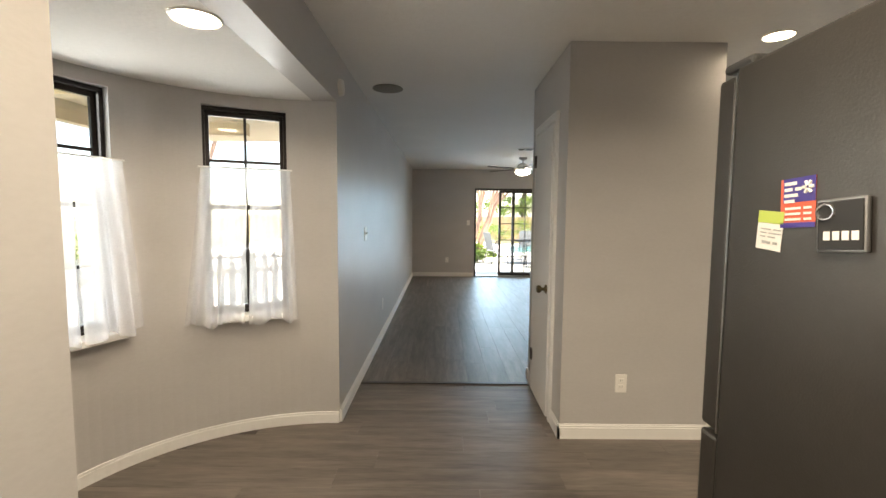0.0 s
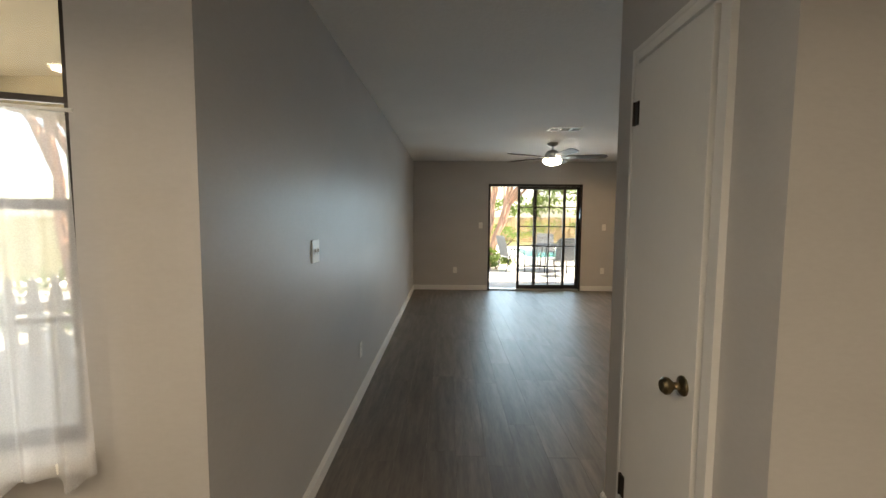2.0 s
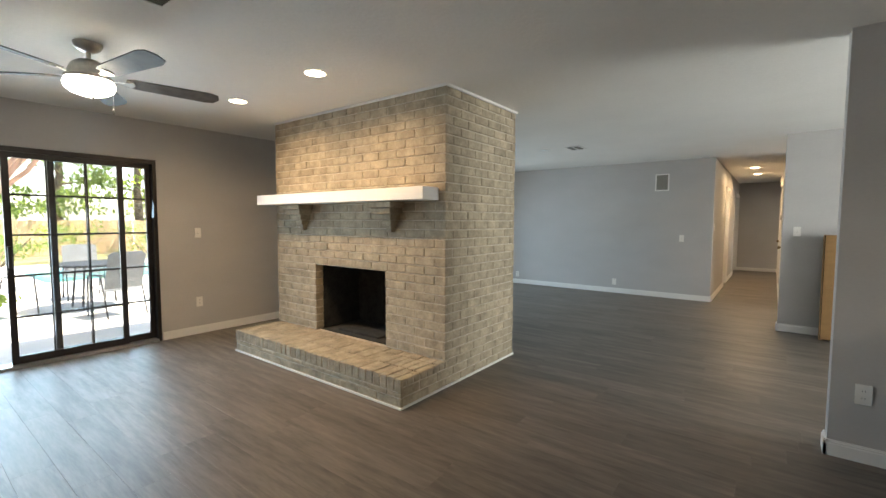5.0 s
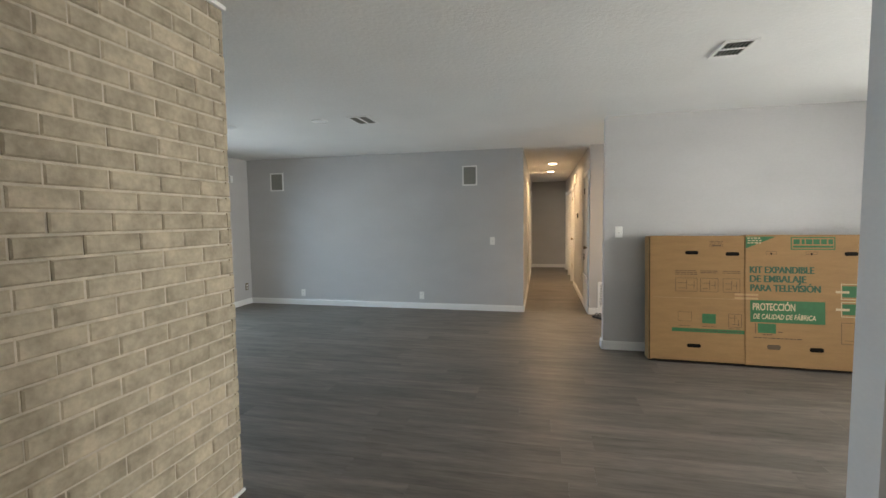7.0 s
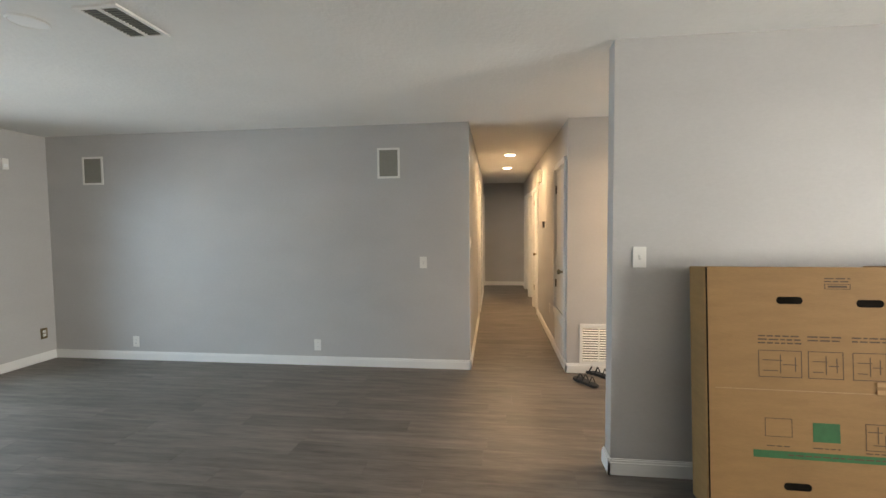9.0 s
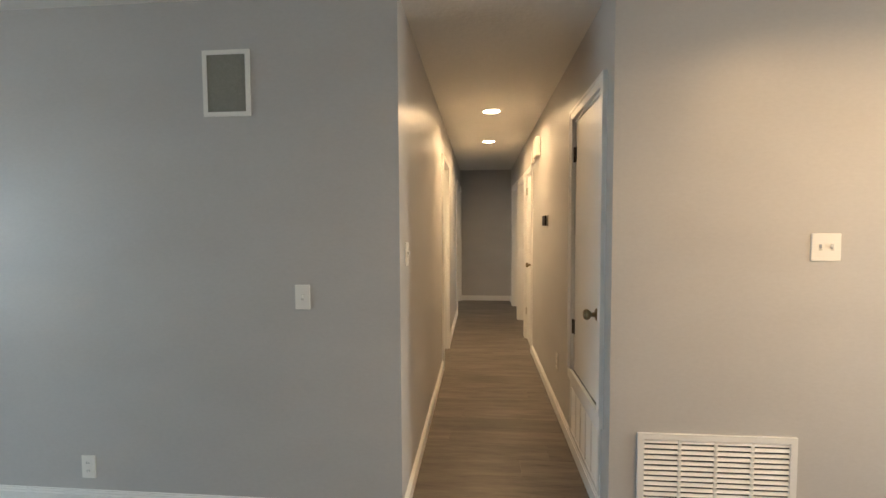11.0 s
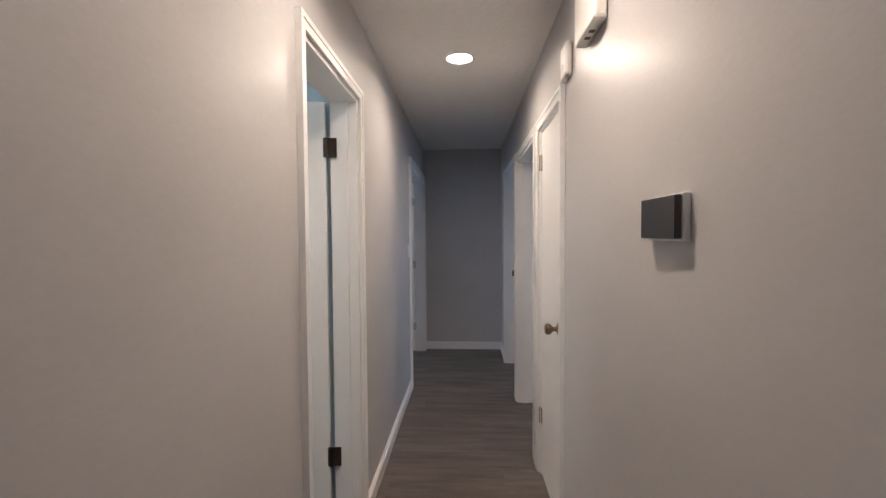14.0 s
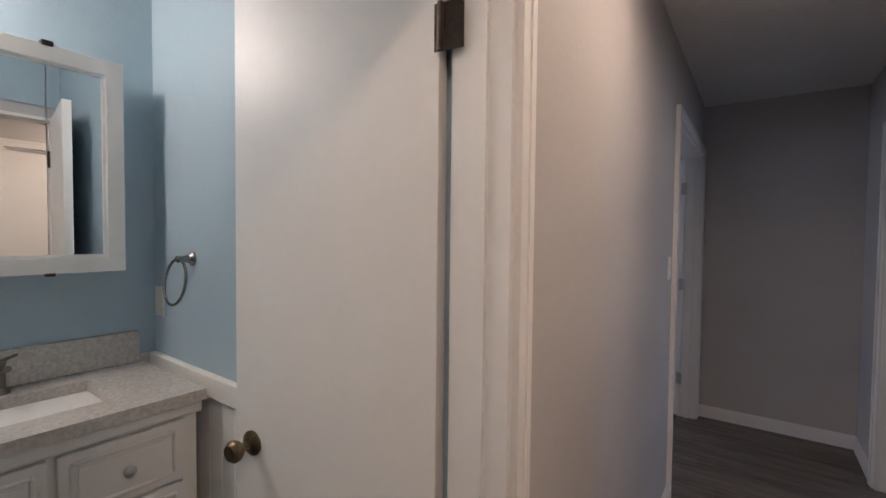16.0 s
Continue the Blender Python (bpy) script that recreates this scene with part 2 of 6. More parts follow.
def mesh_of(name, bm, mat, smooth=False):
    bmesh.ops.recalc_face_normals(bm, faces=bm.faces[:])
    me = bpy.data.meshes.new(name)
    bm.to_mesh(me)
    bm.free()
    me.materials.append(mat)
    if smooth:
        for p in me.polygons:
            p.use_smooth = True
        me.set_sharp_from_angle(angle=radians(35))
    return me


def part(name, bm, mat, parent=None, label="", smooth=False):
    ob = new(name, mesh_of(name, bm, mat, smooth))
    ob.parent = parent
    if label:
        tagged(ob, label)
    return ob


def thing(name, label, category, group="", at=None):
    """An empty that carries the parts of a thing; its pose is set once they are built."""
    ob = tagged(new(name), label, category, group)
    if at is not None:
        ob.matrix_world = at
    ob.empty_display_size = 0.1
    return ob


def structure(name, bm, mat, label, category="wall", smooth=False):
    return tagged(part(name, bm, mat, None, "", smooth), label, category, kind="structure")


def wall(name, axis, face, thick, a0, a1, z0, z1, holes=(), mat=None, label="grey painted drywall wall"):
    """A wall in the plane axis = face, of that (signed) thickness, from a0 to a1 along it, with holes (h0, h1, low, high)."""
    bm = bmesh.new()

    def slab(u0, u1, w0, w1):
        if u1 - u0 > 1e-4 and w1 - w0 > 1e-4:
            lo, hi = sorted((face, face + thick))
            box(bm, *((lo, u0, w0, hi, u1, w1) if axis == "x" else (u0, lo, w0, u1, hi, w1)))

    at = a0
    for h0, h1, low, high in sorted(holes):
        slab(at, h0, z0, z1)
        slab(h0, h1, z0, low)
        slab(h0, h1, high, z1)
        at = h1
    slab(at, a1, z0, z1)
    return structure(name, bm, mat or PAINT, label)


def lettering(name, words, size, mat, parent, m, width, label="", bold=0.0, slant=0.0):
    """Words in the built-in font as a thin flat mesh of that width at the pose m of its parent."""
    cu = bpy.data.curves.new(name, "FONT")
    cu.body, cu.size, cu.extrude, cu.offset = words, size, 0.0006, bold
    tmp = new(name, cu)
    bpy.context.view_layer.update()
    me = bpy.data.meshes.new_from_object(tmp.evaluated_get(bpy.context.evaluated_depsgraph_get()))
    bpy.data.objects.remove(tmp)
    xs = [v.co.x for v in me.vertices]
    shear = Matrix(((1, slant, 0, 0), (0, 1, 0, 0), (0, 0, 1, 0), (0, 0, 0, 1)))
    me.transform(m @ Matrix.Diagonal((width / (max(xs) - min(xs)), 1, 1, 1)) @ shear @ Matrix.Translation((-min(xs), 0, 0)))
    me.materials.clear()
    me.materials.append(mat)
    ob = new(name, me)
    ob.parent = parent
    if label:
        tagged(ob, label)
    return ob

# ---- large structure ----
# plan: x to the right of the kitchen passage, y towards the garden
WEST, BACK, FAR = -0.917, 10.28, 8.93        # inner faces
PASS_L, PASS_R, PASS_END = 5.64, 4.70, 15.13  # passage to the bedrooms
BAY_C, BAY_A, BAY_B, BAY_Z = (-0.917, 2.155), 1.21, 1.06, 2.125
BAY_WINDOWS = ((15.0, 38.0), (60.5, 85.5))    # degrees round the bay from the passage wall
SLIDER = (0.50, 2.27, 0.0, 2.02)

wall("wall_west", "x", WEST, -0.15, BAY_C[1] + BAY_B, BACK, 0, H)
wall("wall_west_kitchen", "x", WEST, -0.15, -2.0, 1.158, 0, H)
wall("wall_over_bay", "x", WEST, -0.15, 1.162, BAY_C[1] + BAY_B, BAY_Z, H)
wall("wall_north", "y", BACK, 0.18, WEST - 0.15, 5.45, 0, H, [SLIDER])
wall("wall_north_living", "y", BACK, 0.18, 5.45, FAR + 0.12, 0, H, [(5.75, 8.03, 0, 2.10)])
wall("wall_far", "x", FAR, 0.12, PASS_L, BACK, 0, H)
wall("wall_passage_left", "y", PASS_L, 0.12, FAR + 0.12, PASS_END, 0, H, [(11.168, 11.858, 0, 2.04), (13.775, 15.03, 0, 2.04)])
wall("wall_passage_right", "y", PASS_R, -0.12, FAR, PASS_END, 0, H,
     [(9.09, 9.705, 0.07, 2.035), (11.815, 12.375, 0, 2.0), (12.565, 13.45, 0, 2.01), (13.59, 14.56, 0, 2.02)])
wall("wall_passage_end", "x", PASS_END, 0.12, PASS_R - 0.12, PASS_L + 0.12, 0, H)
wall("wall_entry", "x", FAR, 0.12, 1.6, PASS_R - 0.12, 0, H)
wall("wall_dining_end", "x", 7.19, 0.12, 1.0, 4.738, 0, H)
wall("wall_entry_south", "y", 1.6, -0.12, 7.31, FAR + 0.12, 0, H, [(7.70, 8.60, 0.25, 2.05)])
wall("wall_dining_south", "y", 1.0, -0.12, 3.82, 7.31, 0, H, [(3.98, 5.78, 0.5, 2.05)])
wall("wall_kitchen_east", "x", 3.70, 0.12, -2.0, 4.52, 0, H)
wall("wall_kitchen_south", "y", -2.0, -0.12, WEST - 0.15, 3.82, 0, H)

PX, PX1 = 0.522, 1.452
# pantry block with its door opening in the passage side
wall("wall_pantry_front", "y", 3.03, 0.09, PX, PX1, 0, H)
wall("wall_pantry_side", "x", PX, 0.10, 3.12, 3.94, 0, H, [(3.288, 3.80, 0, 2.03)])
wall("wall_pantry_back", "y", 4.04, -0.10, PX, PX1, 0, H)
wall("wall_pantry_east", "x", PX1, -0.10, 3.12, 3.94, 0, H)

# curved breakfast bay


def bay_point(deg, out=0.0):
    s, c = math.sin(radians(deg)), math.cos(radians(deg))
    return Vector((BAY_C[0] - (BAY_A + out) * s, BAY_C[1] + (BAY_B + out) * c))


def bay_cell(bm, d0, d1, z0, z1, i=0.0, o=0.16):
    a, b, c, d = bay_point(d0, i), bay_point(d1, i), bay_point(d1, o), bay_point(d0, o)
    lo = [bm.verts.new((p.x, p.y, z0)) for p in (a, b, c, d)]
    hi = [bm.verts.new((p.x, p.y, z1)) for p in (a, b, c, d)]
    bm.faces.new(lo[::-1]), bm.faces.new(hi)
    for k in range(4):
        bm.faces.new((lo[k], lo[(k + 1) % 4], hi[(k + 1) % 4], hi[k]))


bm = bmesh.new()
cuts = sorted({0.5, 179.5, *[d for w in BAY_WINDOWS for d in w], *[3.0 * k for k in range(1, 60)]})
BAY_SILL, BAY_HEAD = 0.77, 2.052
for d0, d1 in zip(cuts, cuts[1:]):
    mid = (d0 + d1) / 2
    if any(w0 < mid < w1 for w0, w1 in BAY_WINDOWS):
        bay_cell(bm, d0, d1, 0, BAY_SILL)
        bay_cell(bm, d0, d1, BAY_HEAD, BAY_Z + 0.2)
    else:
        for z0, z1 in ((0, BAY_SILL), (BAY_SILL, BAY_HEAD), (BAY_HEAD, BAY_Z + 0.2)):
            bay_cell(bm, d0, d1, z0, z1)
bmesh.ops.remove_doubles(bm, verts=bm.verts[:], dist=0.0005)
bm.verts.index_update()
seen = collections.Counter(frozenset(v.index for v in f.verts) for f in bm.faces)
inner = [f for f in bm.faces if seen[frozenset(v.index for v in f.verts)] > 1]
bmesh.ops.delete(bm, geom=inner, context="FACES_ONLY")
for f in bm.faces:
    f.smooth = True
for e in bm.edges:
    e.smooth = len(e.link_faces) == 2 and e.calc_face_angle() < 0.4
structure("wall_bay", bm, PAINT, "curved grey drywall wall of the breakfast bay")
bm = bmesh.new()
for d0, d1 in zip(range(0, 180, 3), range(3, 181, 3)):
    bay_cell(bm, d0, d1, 0, 0.062, -0.014, 0.0)
    bay_cell(bm, d0, d1, 0.062, 0.076, -0.009, 0.0)
structure("baseboard_bay", bm, TRIM, "curved white baseboard of the breakfast bay", "baseboard")
bm = bmesh.new()
rim = [bay_point(d, 0.02) for d in range(0, 181, 6)]
prism(bm, [(min(p.x, WEST - 0.15), p.y) for p in rim], pose(0, 0, BAY_Z), 0.06)
structure("ceiling_bay", bm, CEIL, "low textured ceiling of the breakfast bay", "ceiling")
bm = bmesh.new()
prism(bm, [(p.x, p.y) for p in rim], pose(0, 0, -0.10), 0.094)
structure("floor_bay_base", bm, JOINT, "subfloor of the breakfast bay", "floor")

# floors under the planks, ceiling
structure("subfloor", bx(WEST - 0.15, -2.12, -0.10, 15.25, BACK + 0.18, -0.006), JOINT, "dark subfloor under the vinyl planks", "floor")
structure("ceiling", bx(WEST - 0.15, -2.12, H, 15.25, BACK + 0.18, H + 0.12), CEIL, "white textured drywall ceiling", "ceiling")

# bathroom, bedroom and other rooms behind the passage doors
wall("wall_bath_back", "y", 7.22, 0.12, 9.9, 12.07, 0, H, mat=BLUE, label="light blue bathroom wall")
wall("wall_bath_right", "x", 11.875, 0.12, 5.764, 7.22, 0, H, mat=BLUE, label="light blue bathroom wall with white wainscot")
wall("wall_bath_left", "x", 9.9, -0.12, 5.764, 7.22, 0, H, mat=BLUE, label="light blue bathroom wall")
wall("wall_bath_front", "y", 5.764, 0.01, 9.9, 11.15, 0, H, mat=BLUE, label="light blue bathroom wall")
wall("wall_bath_front_top", "y", 5.764, 0.01, 11.15, 11.875, 2.10, H, mat=BLUE, label="light blue bathroom wall")
wall("wall_bedroom_left", "x", 12.9, -0.12, 5.764, 8.6, 0, H)
wall("wall_bedroom_back", "y", 8.6, 0.12, 12.8, 15.9, 0, H, [(13.6, 14.8, 0.9, 2.0)])
wall("wall_bedroom_right", "x", 15.7, 0.12, 5.764, 8.6, 0, H)
wall("wall_room_right_back", "y", 2.2, -0.12, 11.5, 15.4, 0, H, [(12.75, 13.35, 0.9, 2.0), (14.0, 14.9, 0.9, 2.0)], mat=BLUE, label="light blue wall of a side room")
wall("wall_room_right_split", "x", 13.49, 0.06, 2.2, PASS_R - 0.124, 0, H, mat=BLUE, label="light blue wall of a side room")
wall("wall_room_right_west", "x", 12.47, -0.06, 2.2, PASS_R - 0.124, 0, H, mat=BLUE, label="light blue wall of a side room")
wall("wall_room_right_east", "x", 15.25, 0.12, 2.2, PASS_R - 0.124, 0, H, mat=BLUE, label="light blue wall of a side room")
structure("floor_bedroom", bx(12.8, BACK - 5.2, -0.10, 15.9, 8.6, -0.008), JOINT, "dark bedroom floor", "floor")
structure("ceiling_bedroom", bx(15.25, 5.64, H, 15.9, 8.7, H + 0.1), CEIL, "white bedroom ceiling", "ceiling")
structure("floor_side_rooms", bx(15.25, 2.0, -0.10, 15.4, 4.7, -0.008), JOINT, "dark side room floor", "floor")

# living room bay behind its opening
BX0, BX1, BY = 5.75, 8.03, 10.79
bm = bmesh.new()
for (xa, ya), (xb, yb) in (((BX1, BACK), (BX1 - 0.08, BY)), ((BX0, BACK), (BX0 + 0.08, BY))):
    s = 0.15 if xa == BX1 else -0.15
    prism(bm, [(xa, ya + 0.182), (xb, yb), (xb, yb + 0.15), (xa + s, yb + 0.15), (xa + s, ya + 0.182)], pose(0, 0, 0), H)
    prism(bm, [(xa, ya + 0.001), (xb, yb), (xa + 0.002 * s, yb), (xa + 0.002 * s, ya + 0.001)], pose(0, 0, 0), 2.10)
structure("wall_bay_living_sides", bm, PAINT, "splayed grey side walls of the living room bay")
wall("wall_bay_living", "y", BY, 0.15, BX0 + 0.08, BX1 - 0.08, 0, 2.4, [(5.86, 6.86, 0.26, 2.03), (6.92, 7.92, 0.26, 2.03)],
     label="grey wall below the living room bay windows")
structure("ceiling_bay_living", bx(BX0 - 0.15, BACK + 0.182, 2.104, BX1 + 0.15, BY + 0.15, 2.2), CEIL, "low white ceiling of the living room bay", "ceiling")
structure("subfloor_bay_living", bx(BX0 - 0.1, BACK + 0.18, -0.1, BX1 + 0.1, BY + 0.15, -0.004), VINYL_Y, "vinyl floor of the living room bay", "floor")
structure("sill_bay_living", bx(BX0 + 0.04, BY - 0.05, 0.225, BX1 - 0.04, BY + 0.02, 0.26, bevel=0.006), TRIM, "white painted sill of the bay window", "sill")

# baseboards


def baseboard(axis, face, out, a0, a1, e0=0.0, e1=0.0):
    """White baseboard on a wall face; out is the side it stands on, e0 and e1 lengthen its ends round corners."""
    bm = bmesh.new()
    for d, z0, z1 in ((0.016, 0.0, 0.072), (0.011, 0.072, 0.084), (0.006, 0.084, 0.092)):
        lo, hi = sorted((face + out * 0.0005, face + out * d))
        box(bm, *((lo, a0 - e0, z0, hi, a1 + e1, z1) if axis == "x" else (a0 - e0, lo, z0, a1 + e1, hi, z1)))
    return structure("baseboard", bm, TRIM, "white painted wooden baseboard along the wall", "baseboard")


E_ = 0.016
baseboard("x", WEST, 1, 3.22, BACK)
baseboard("x", WEST, 1, -2.0, 1.158, 0, E_)
baseboard("y", BACK, -1, WEST + E_, SLIDER[0] - 0.01)
baseboard("y", BACK, -1, SLIDER[1] + 0.01, 5.75)
baseboard("y", BACK, -1, BX1, FAR - E_, E_)
baseboard("x", FAR, -1, PASS_L, BACK, E_)
baseboard("y", PASS_L, -1, FAR, 11.122, E_)
baseboard("y", PASS_L, -1, 11.905, 13.70)
baseboard("x", PASS_END, -1, PASS_R, PASS_L)
baseboard("y", PASS_R, 1, FAR, 9.03, E_)
baseboard("y", PASS_R, 1, 9.03, 9.775)
baseboard("y", PASS_R, 1, 9.783, 11.752)
baseboard("y", PASS_R, 1, 14.622, PASS_END - E_)
baseboard("x", FAR, -1, 1.6, PASS_R, 0, E_)
baseboard("x", 7.19, -1, 1.0, 4.738, 0, E_)
baseboard("y", 4.738, 1, 7.19, 7.31, E_, E_)
baseboard("x", 3.70, -1, 4.02, 4.52, 0, E_)
baseboard("y", 4.52, 1, 3.70, 3.82, E_, E_)
baseboard("y", 3.03, -1, PX, PX1, E_)
baseboard("x", PX, -1, 3.03, 3.231, E_)
baseboard("x", PX, -1, 3.857, 4.04, 0, E_)
baseboard("y", 4.04, 1, PX, PX1, E_)
bm = bmesh.new()
prism(bm, [(BX1 - 0.012, BACK - 0.0), (BX1 - 0.08 - 0.012, BY - 0.01), (BX1 - 0.082, BY - 0.001), (BX1 - 0.004, BACK - 0.0)], pose(0, 0, 0), 0.09)
box(bm, BX0 + 0.1, BY - 0.015, 0, BX1 - 0.09, BY - 0.001, 0.09)
structure("baseboard", bm, TRIM, "white baseboard round the living room bay", "baseboard")
structure("trim_floor_strip", bx(WEST + 0.017, 3.885, 0, PX - 0.017, 3.925, 0.009, bevel=0.003), material("dark strip", (0.05, 0.045, 0.04), 0.4), "dark transition strip between two plank floors", "trim")

# ---- doors and casings ----


def casing(axis, face, out, a0, a1, top, w=0.062, t=0.018, wl=None, depth=0.12, left=True, right=True, bottom=None):
    """White casing round an opening from a0 to a1, with the jambs through the wall behind it."""
    bm = bmesh.new()

    def put(u0, u1, z0, z1, d0, d1):
        lo, hi = sorted((face + out * d0, face + out * d1))
        box(bm, *((lo, u0, z0, hi, u1, z1) if axis == "x" else (u0, lo, z0, u1, hi, z1)))

    z0 = 0.0 if bottom is None else bottom
    wl = wl or w
    for on, u0, u1, s in ((left, a0 - wl, a0 - 0.004, 1), (right, a1 + 0.004, a1 + w, -1)):
        if on:
            put(u0, u1, z0, top + 0.004, 0.0005, t)
            e = u0 if s == 1 else u1 - 0.018
            put(e, e + 0.018, z0, top + w, t, t + 0.004)
    put(a0 - wl, a1 + w, top + 0.004, top + w, 0.0005, t)
    put(a0 - wl, a1 + w, top + w - 0.018, top + w, t, t + 0.0035)
    put(a0 - 0.003, a0 + 0.014, z0, top, -depth - 0.004, 0.004)
    put(a1 - 0.014, a1 + 0.003, z0, top, -depth - 0.004, 0.004)
    put(a0 + 0.014, a1 - 0.014, top - 0.014, top + 0.003, -depth - 0.004, 0.004)
    put(a0 + 0.0135, a0 + 0.024, z0, top - 0.014, -depth * 0.55, -depth * 0.35)
    put(a1 - 0.024, a1 - 0.0135, z0, top - 0.014, -depth * 0.55, -depth * 0.35)
    if bottom is not None:
        put(a0 - w, a1 + w, bottom - w, bottom, 0.0005, t)
    return structure("trim_casing", bm, TRIM, "white painted wooden door casing and jambs", "door frame")


KNOB = [(0.0, 0.0), (0.032, 0.0), (0.032, 0.004), (0.026, 0.009), (0.012, 0.014), (0.011, 0.030), (0.020, 0.038), (0.027, 0.048), (0.027, 0.058), (0.019, 0.067), (0.0, 0.068)]
KNOB = [(max(r, 0.0005), h) for r, h in KNOB]


def door(label, width, height, m, knob_side=1, knob_z=0.93, knobs=(1, -1), hinges=(0.18, 1.82), hinge_out=1, z0=0.008, mat=None, hinge_mat=None, leaf=0.0):
    """A flush slab. Its frame m: hinge edge at the origin, slab along +x, thickness 35 mm towards -y, hinge knuckles on the side hinge_out."""
    d = thing("door", label, "door", at=m)
    part("slab", bx(0.003, -0.035, z0, width - 0.003, 0.0, height, bevel=0.002), mat or TRIM, d)
    for s in knobs:
        k = bmesh.new()
        lathe(k, KNOB, Matrix.Translation((width - 0.065, 0.0 if s == 1 else -0.035, knob_z)) @ pose(0, 0, 0, -90 * s), 20)
        part("knob", k, BRASS, d, "antique brass door knob", smooth=True)
    for z in hinges:
        y = 0.006 if hinge_out == 1 else -0.041
        h = bmesh.new()
        rod(h, (-0.002, y, z - 0.045), (-0.002, y, z + 0.045), 0.0065, 10)
        box(h, -leaf, min(y, y * 0.2), z - 0.045, 0.030 if not leaf else 0.012, max(y, y * 0.2) - 0.002, z + 0.045)
        part("hinge", h, hinge_mat or HINGE, d, "dark bronze butt hinge")
    return d


# pantry door, closed, in the passage side of the block
casing("x", PX, -1, 3.288, 3.80, 2.03, w=0.055, depth=0.10)
door("closed narrow white pantry door with a brass knob", 0.494, 2.012, pose(PX + 0.008, 3.791, 0, 0, 0, -90) @ pose(0, 0, 0), knob_z=0.897, knobs=(-1,), hinges=(0.302, 1.822), hinge_out=-1)

# air closet door above a return grille, right side of the passage
casing("y", PASS_R, 1, 9.09, 9.705, 2.035, bottom=0.50)
door("closed white closet door above a louvred return grille", 0.595, 2.02, pose(9.695, PASS_R - 0.004, 0, 0, 0, 180) @ Matrix.Diagonal((1, -1, 1, 1)), knob_z=0.955, knobs=(1,), hinges=(0.775, 1.825), z0=0.505)

# narrow closet door further on
casing("y", PASS_R, 1, 11.815, 12.375, 2.0, w=0.058)
door("closed narrow white closet door with a brass knob", 0.545, 1.985, pose(12.366, PASS_R - 0.004, 0, 0, 0, 180) @ Matrix.Diagonal((1, -1, 1, 1)), knob_z=0.96, knobs=(1,), hinges=(0.35, 1.815), hinge_mat=BRASS)

# bathroom door, standing open into the room
casing("y", PASS_L, -1, 11.168, 11.858, 2.04, w=0.050, wl=0.046)
door("white bathroom door standing open, brass knob", 0.60, 2.025, pose(11.828, 5.780, 0, 0, 0, 98), knob_z=0.885, knobs=(1, -1), hinges=(0.358, 1.815), hinge_out=1, leaf=0.05)

# bedroom door at the end, open into the dark room
casing("y", PASS_L, -1, 13.775, 15.03, 2.04, w=0.07)
door("white bedroom door standing wide open", 0.80, 2.025, pose(15.006, 5.742, 0, 0, 0, 80), knob_z=0.93, knobs=(1, -1), hinges=(0.305, 1.05, 1.80), hinge_out=1, hinge_mat=NICKEL)

# right-hand rooms at the end
casing("y", PASS_R, 1, 12.565, 13.45, 2.01, w=0.05, wl=0.10)
door("white side room door standing open", 0.84, 1.99, pose(13.432, PASS_R - 0.128, 0, 0, 0, -96) @ Matrix.Diagonal((1, -1, 1, 1)), knob_z=0.93, knobs=(1, -1), hinges=(0.36, 1.815), hinge_out=1)
casing("y", PASS_R, 1, 13.59, 14.56, 2.02, w=0.06)
tagged(part("strike_plate", bx(14.5425, PASS_R - 0.085, 0.955, 14.5455, PASS_R - 0.055, 1.015), HINGE), "dark bronze strike plate in the door jamb", "strike plate", kind="structure")

# ---- windows ----


def window(name, label, w, h, m, cols=2, rows=2, deep=0.06, st=0.022):
    """A bronze double-hung window: frame, two sashes with bars, panes. Frame m: x across, z up from the lower corner, y outwards."""
    win = thing(name, label, "window", at=m)
    win["kind"] = "structure"
    f = bmesh.new()
    for a in ((0, 0, 0, st, deep, h), (w - st, 0, 0, w, deep, h), (st, 0, 0, w - st, deep, 0.022), (st, 0, h - 0.022, w - st, deep, h)):
        box(f, *a)
    part("window_frame", f, BRONZE, win, "dark bronze aluminium window frame")
    mid = h * 0.525
    for n, (z0, z1, y) in enumerate(((0.022, mid + 0.015, 0.008), (mid - 0.015, h - 0.022, 0.030))):
        s = bmesh.new()
        x0, x1 = st, w - st
        for a in ((x0, y, z0, x0 + st, y + 0.02, z1), (x1 - st, y, z0, x1, y + 0.02, z1), (x0 + st, y, z0, x1 - st, y + 0.02, z0 + 0.03), (x0 + st, y, z1 - 0.03, x1 - st, y + 0.02, z1)):
            box(s, *a)
        sash = part("sash", s, BRONZE, win)
        b = bmesh.new()
        for c in range(1, cols):
            x = x0 + 0.022 + (x1 - x0 - 0.044) * c / cols
            box(b, x - 0.009, y + 0.003, z0 + 0.03, x + 0.007, y + 0.017, z1 - 0.03)
        for r in range(1, rows):
            z = z0 + 0.03 + (z1 - z0 - 0.06) * r / rows
            box(b, x0 + 0.022, y + 0.004, z - 0.009, x1 - 0.022, y + 0.016, z + 0.009)
        part("bars", b, BRONZE, sash)
        pane = part("pane", bx(x0 + 0.02, y + 0.009, z0 + 0.028, x1 - 0.02, y + 0.011, z1 - 0.028), GLASS, sash)
        pane.visible_shadow = False
    return win


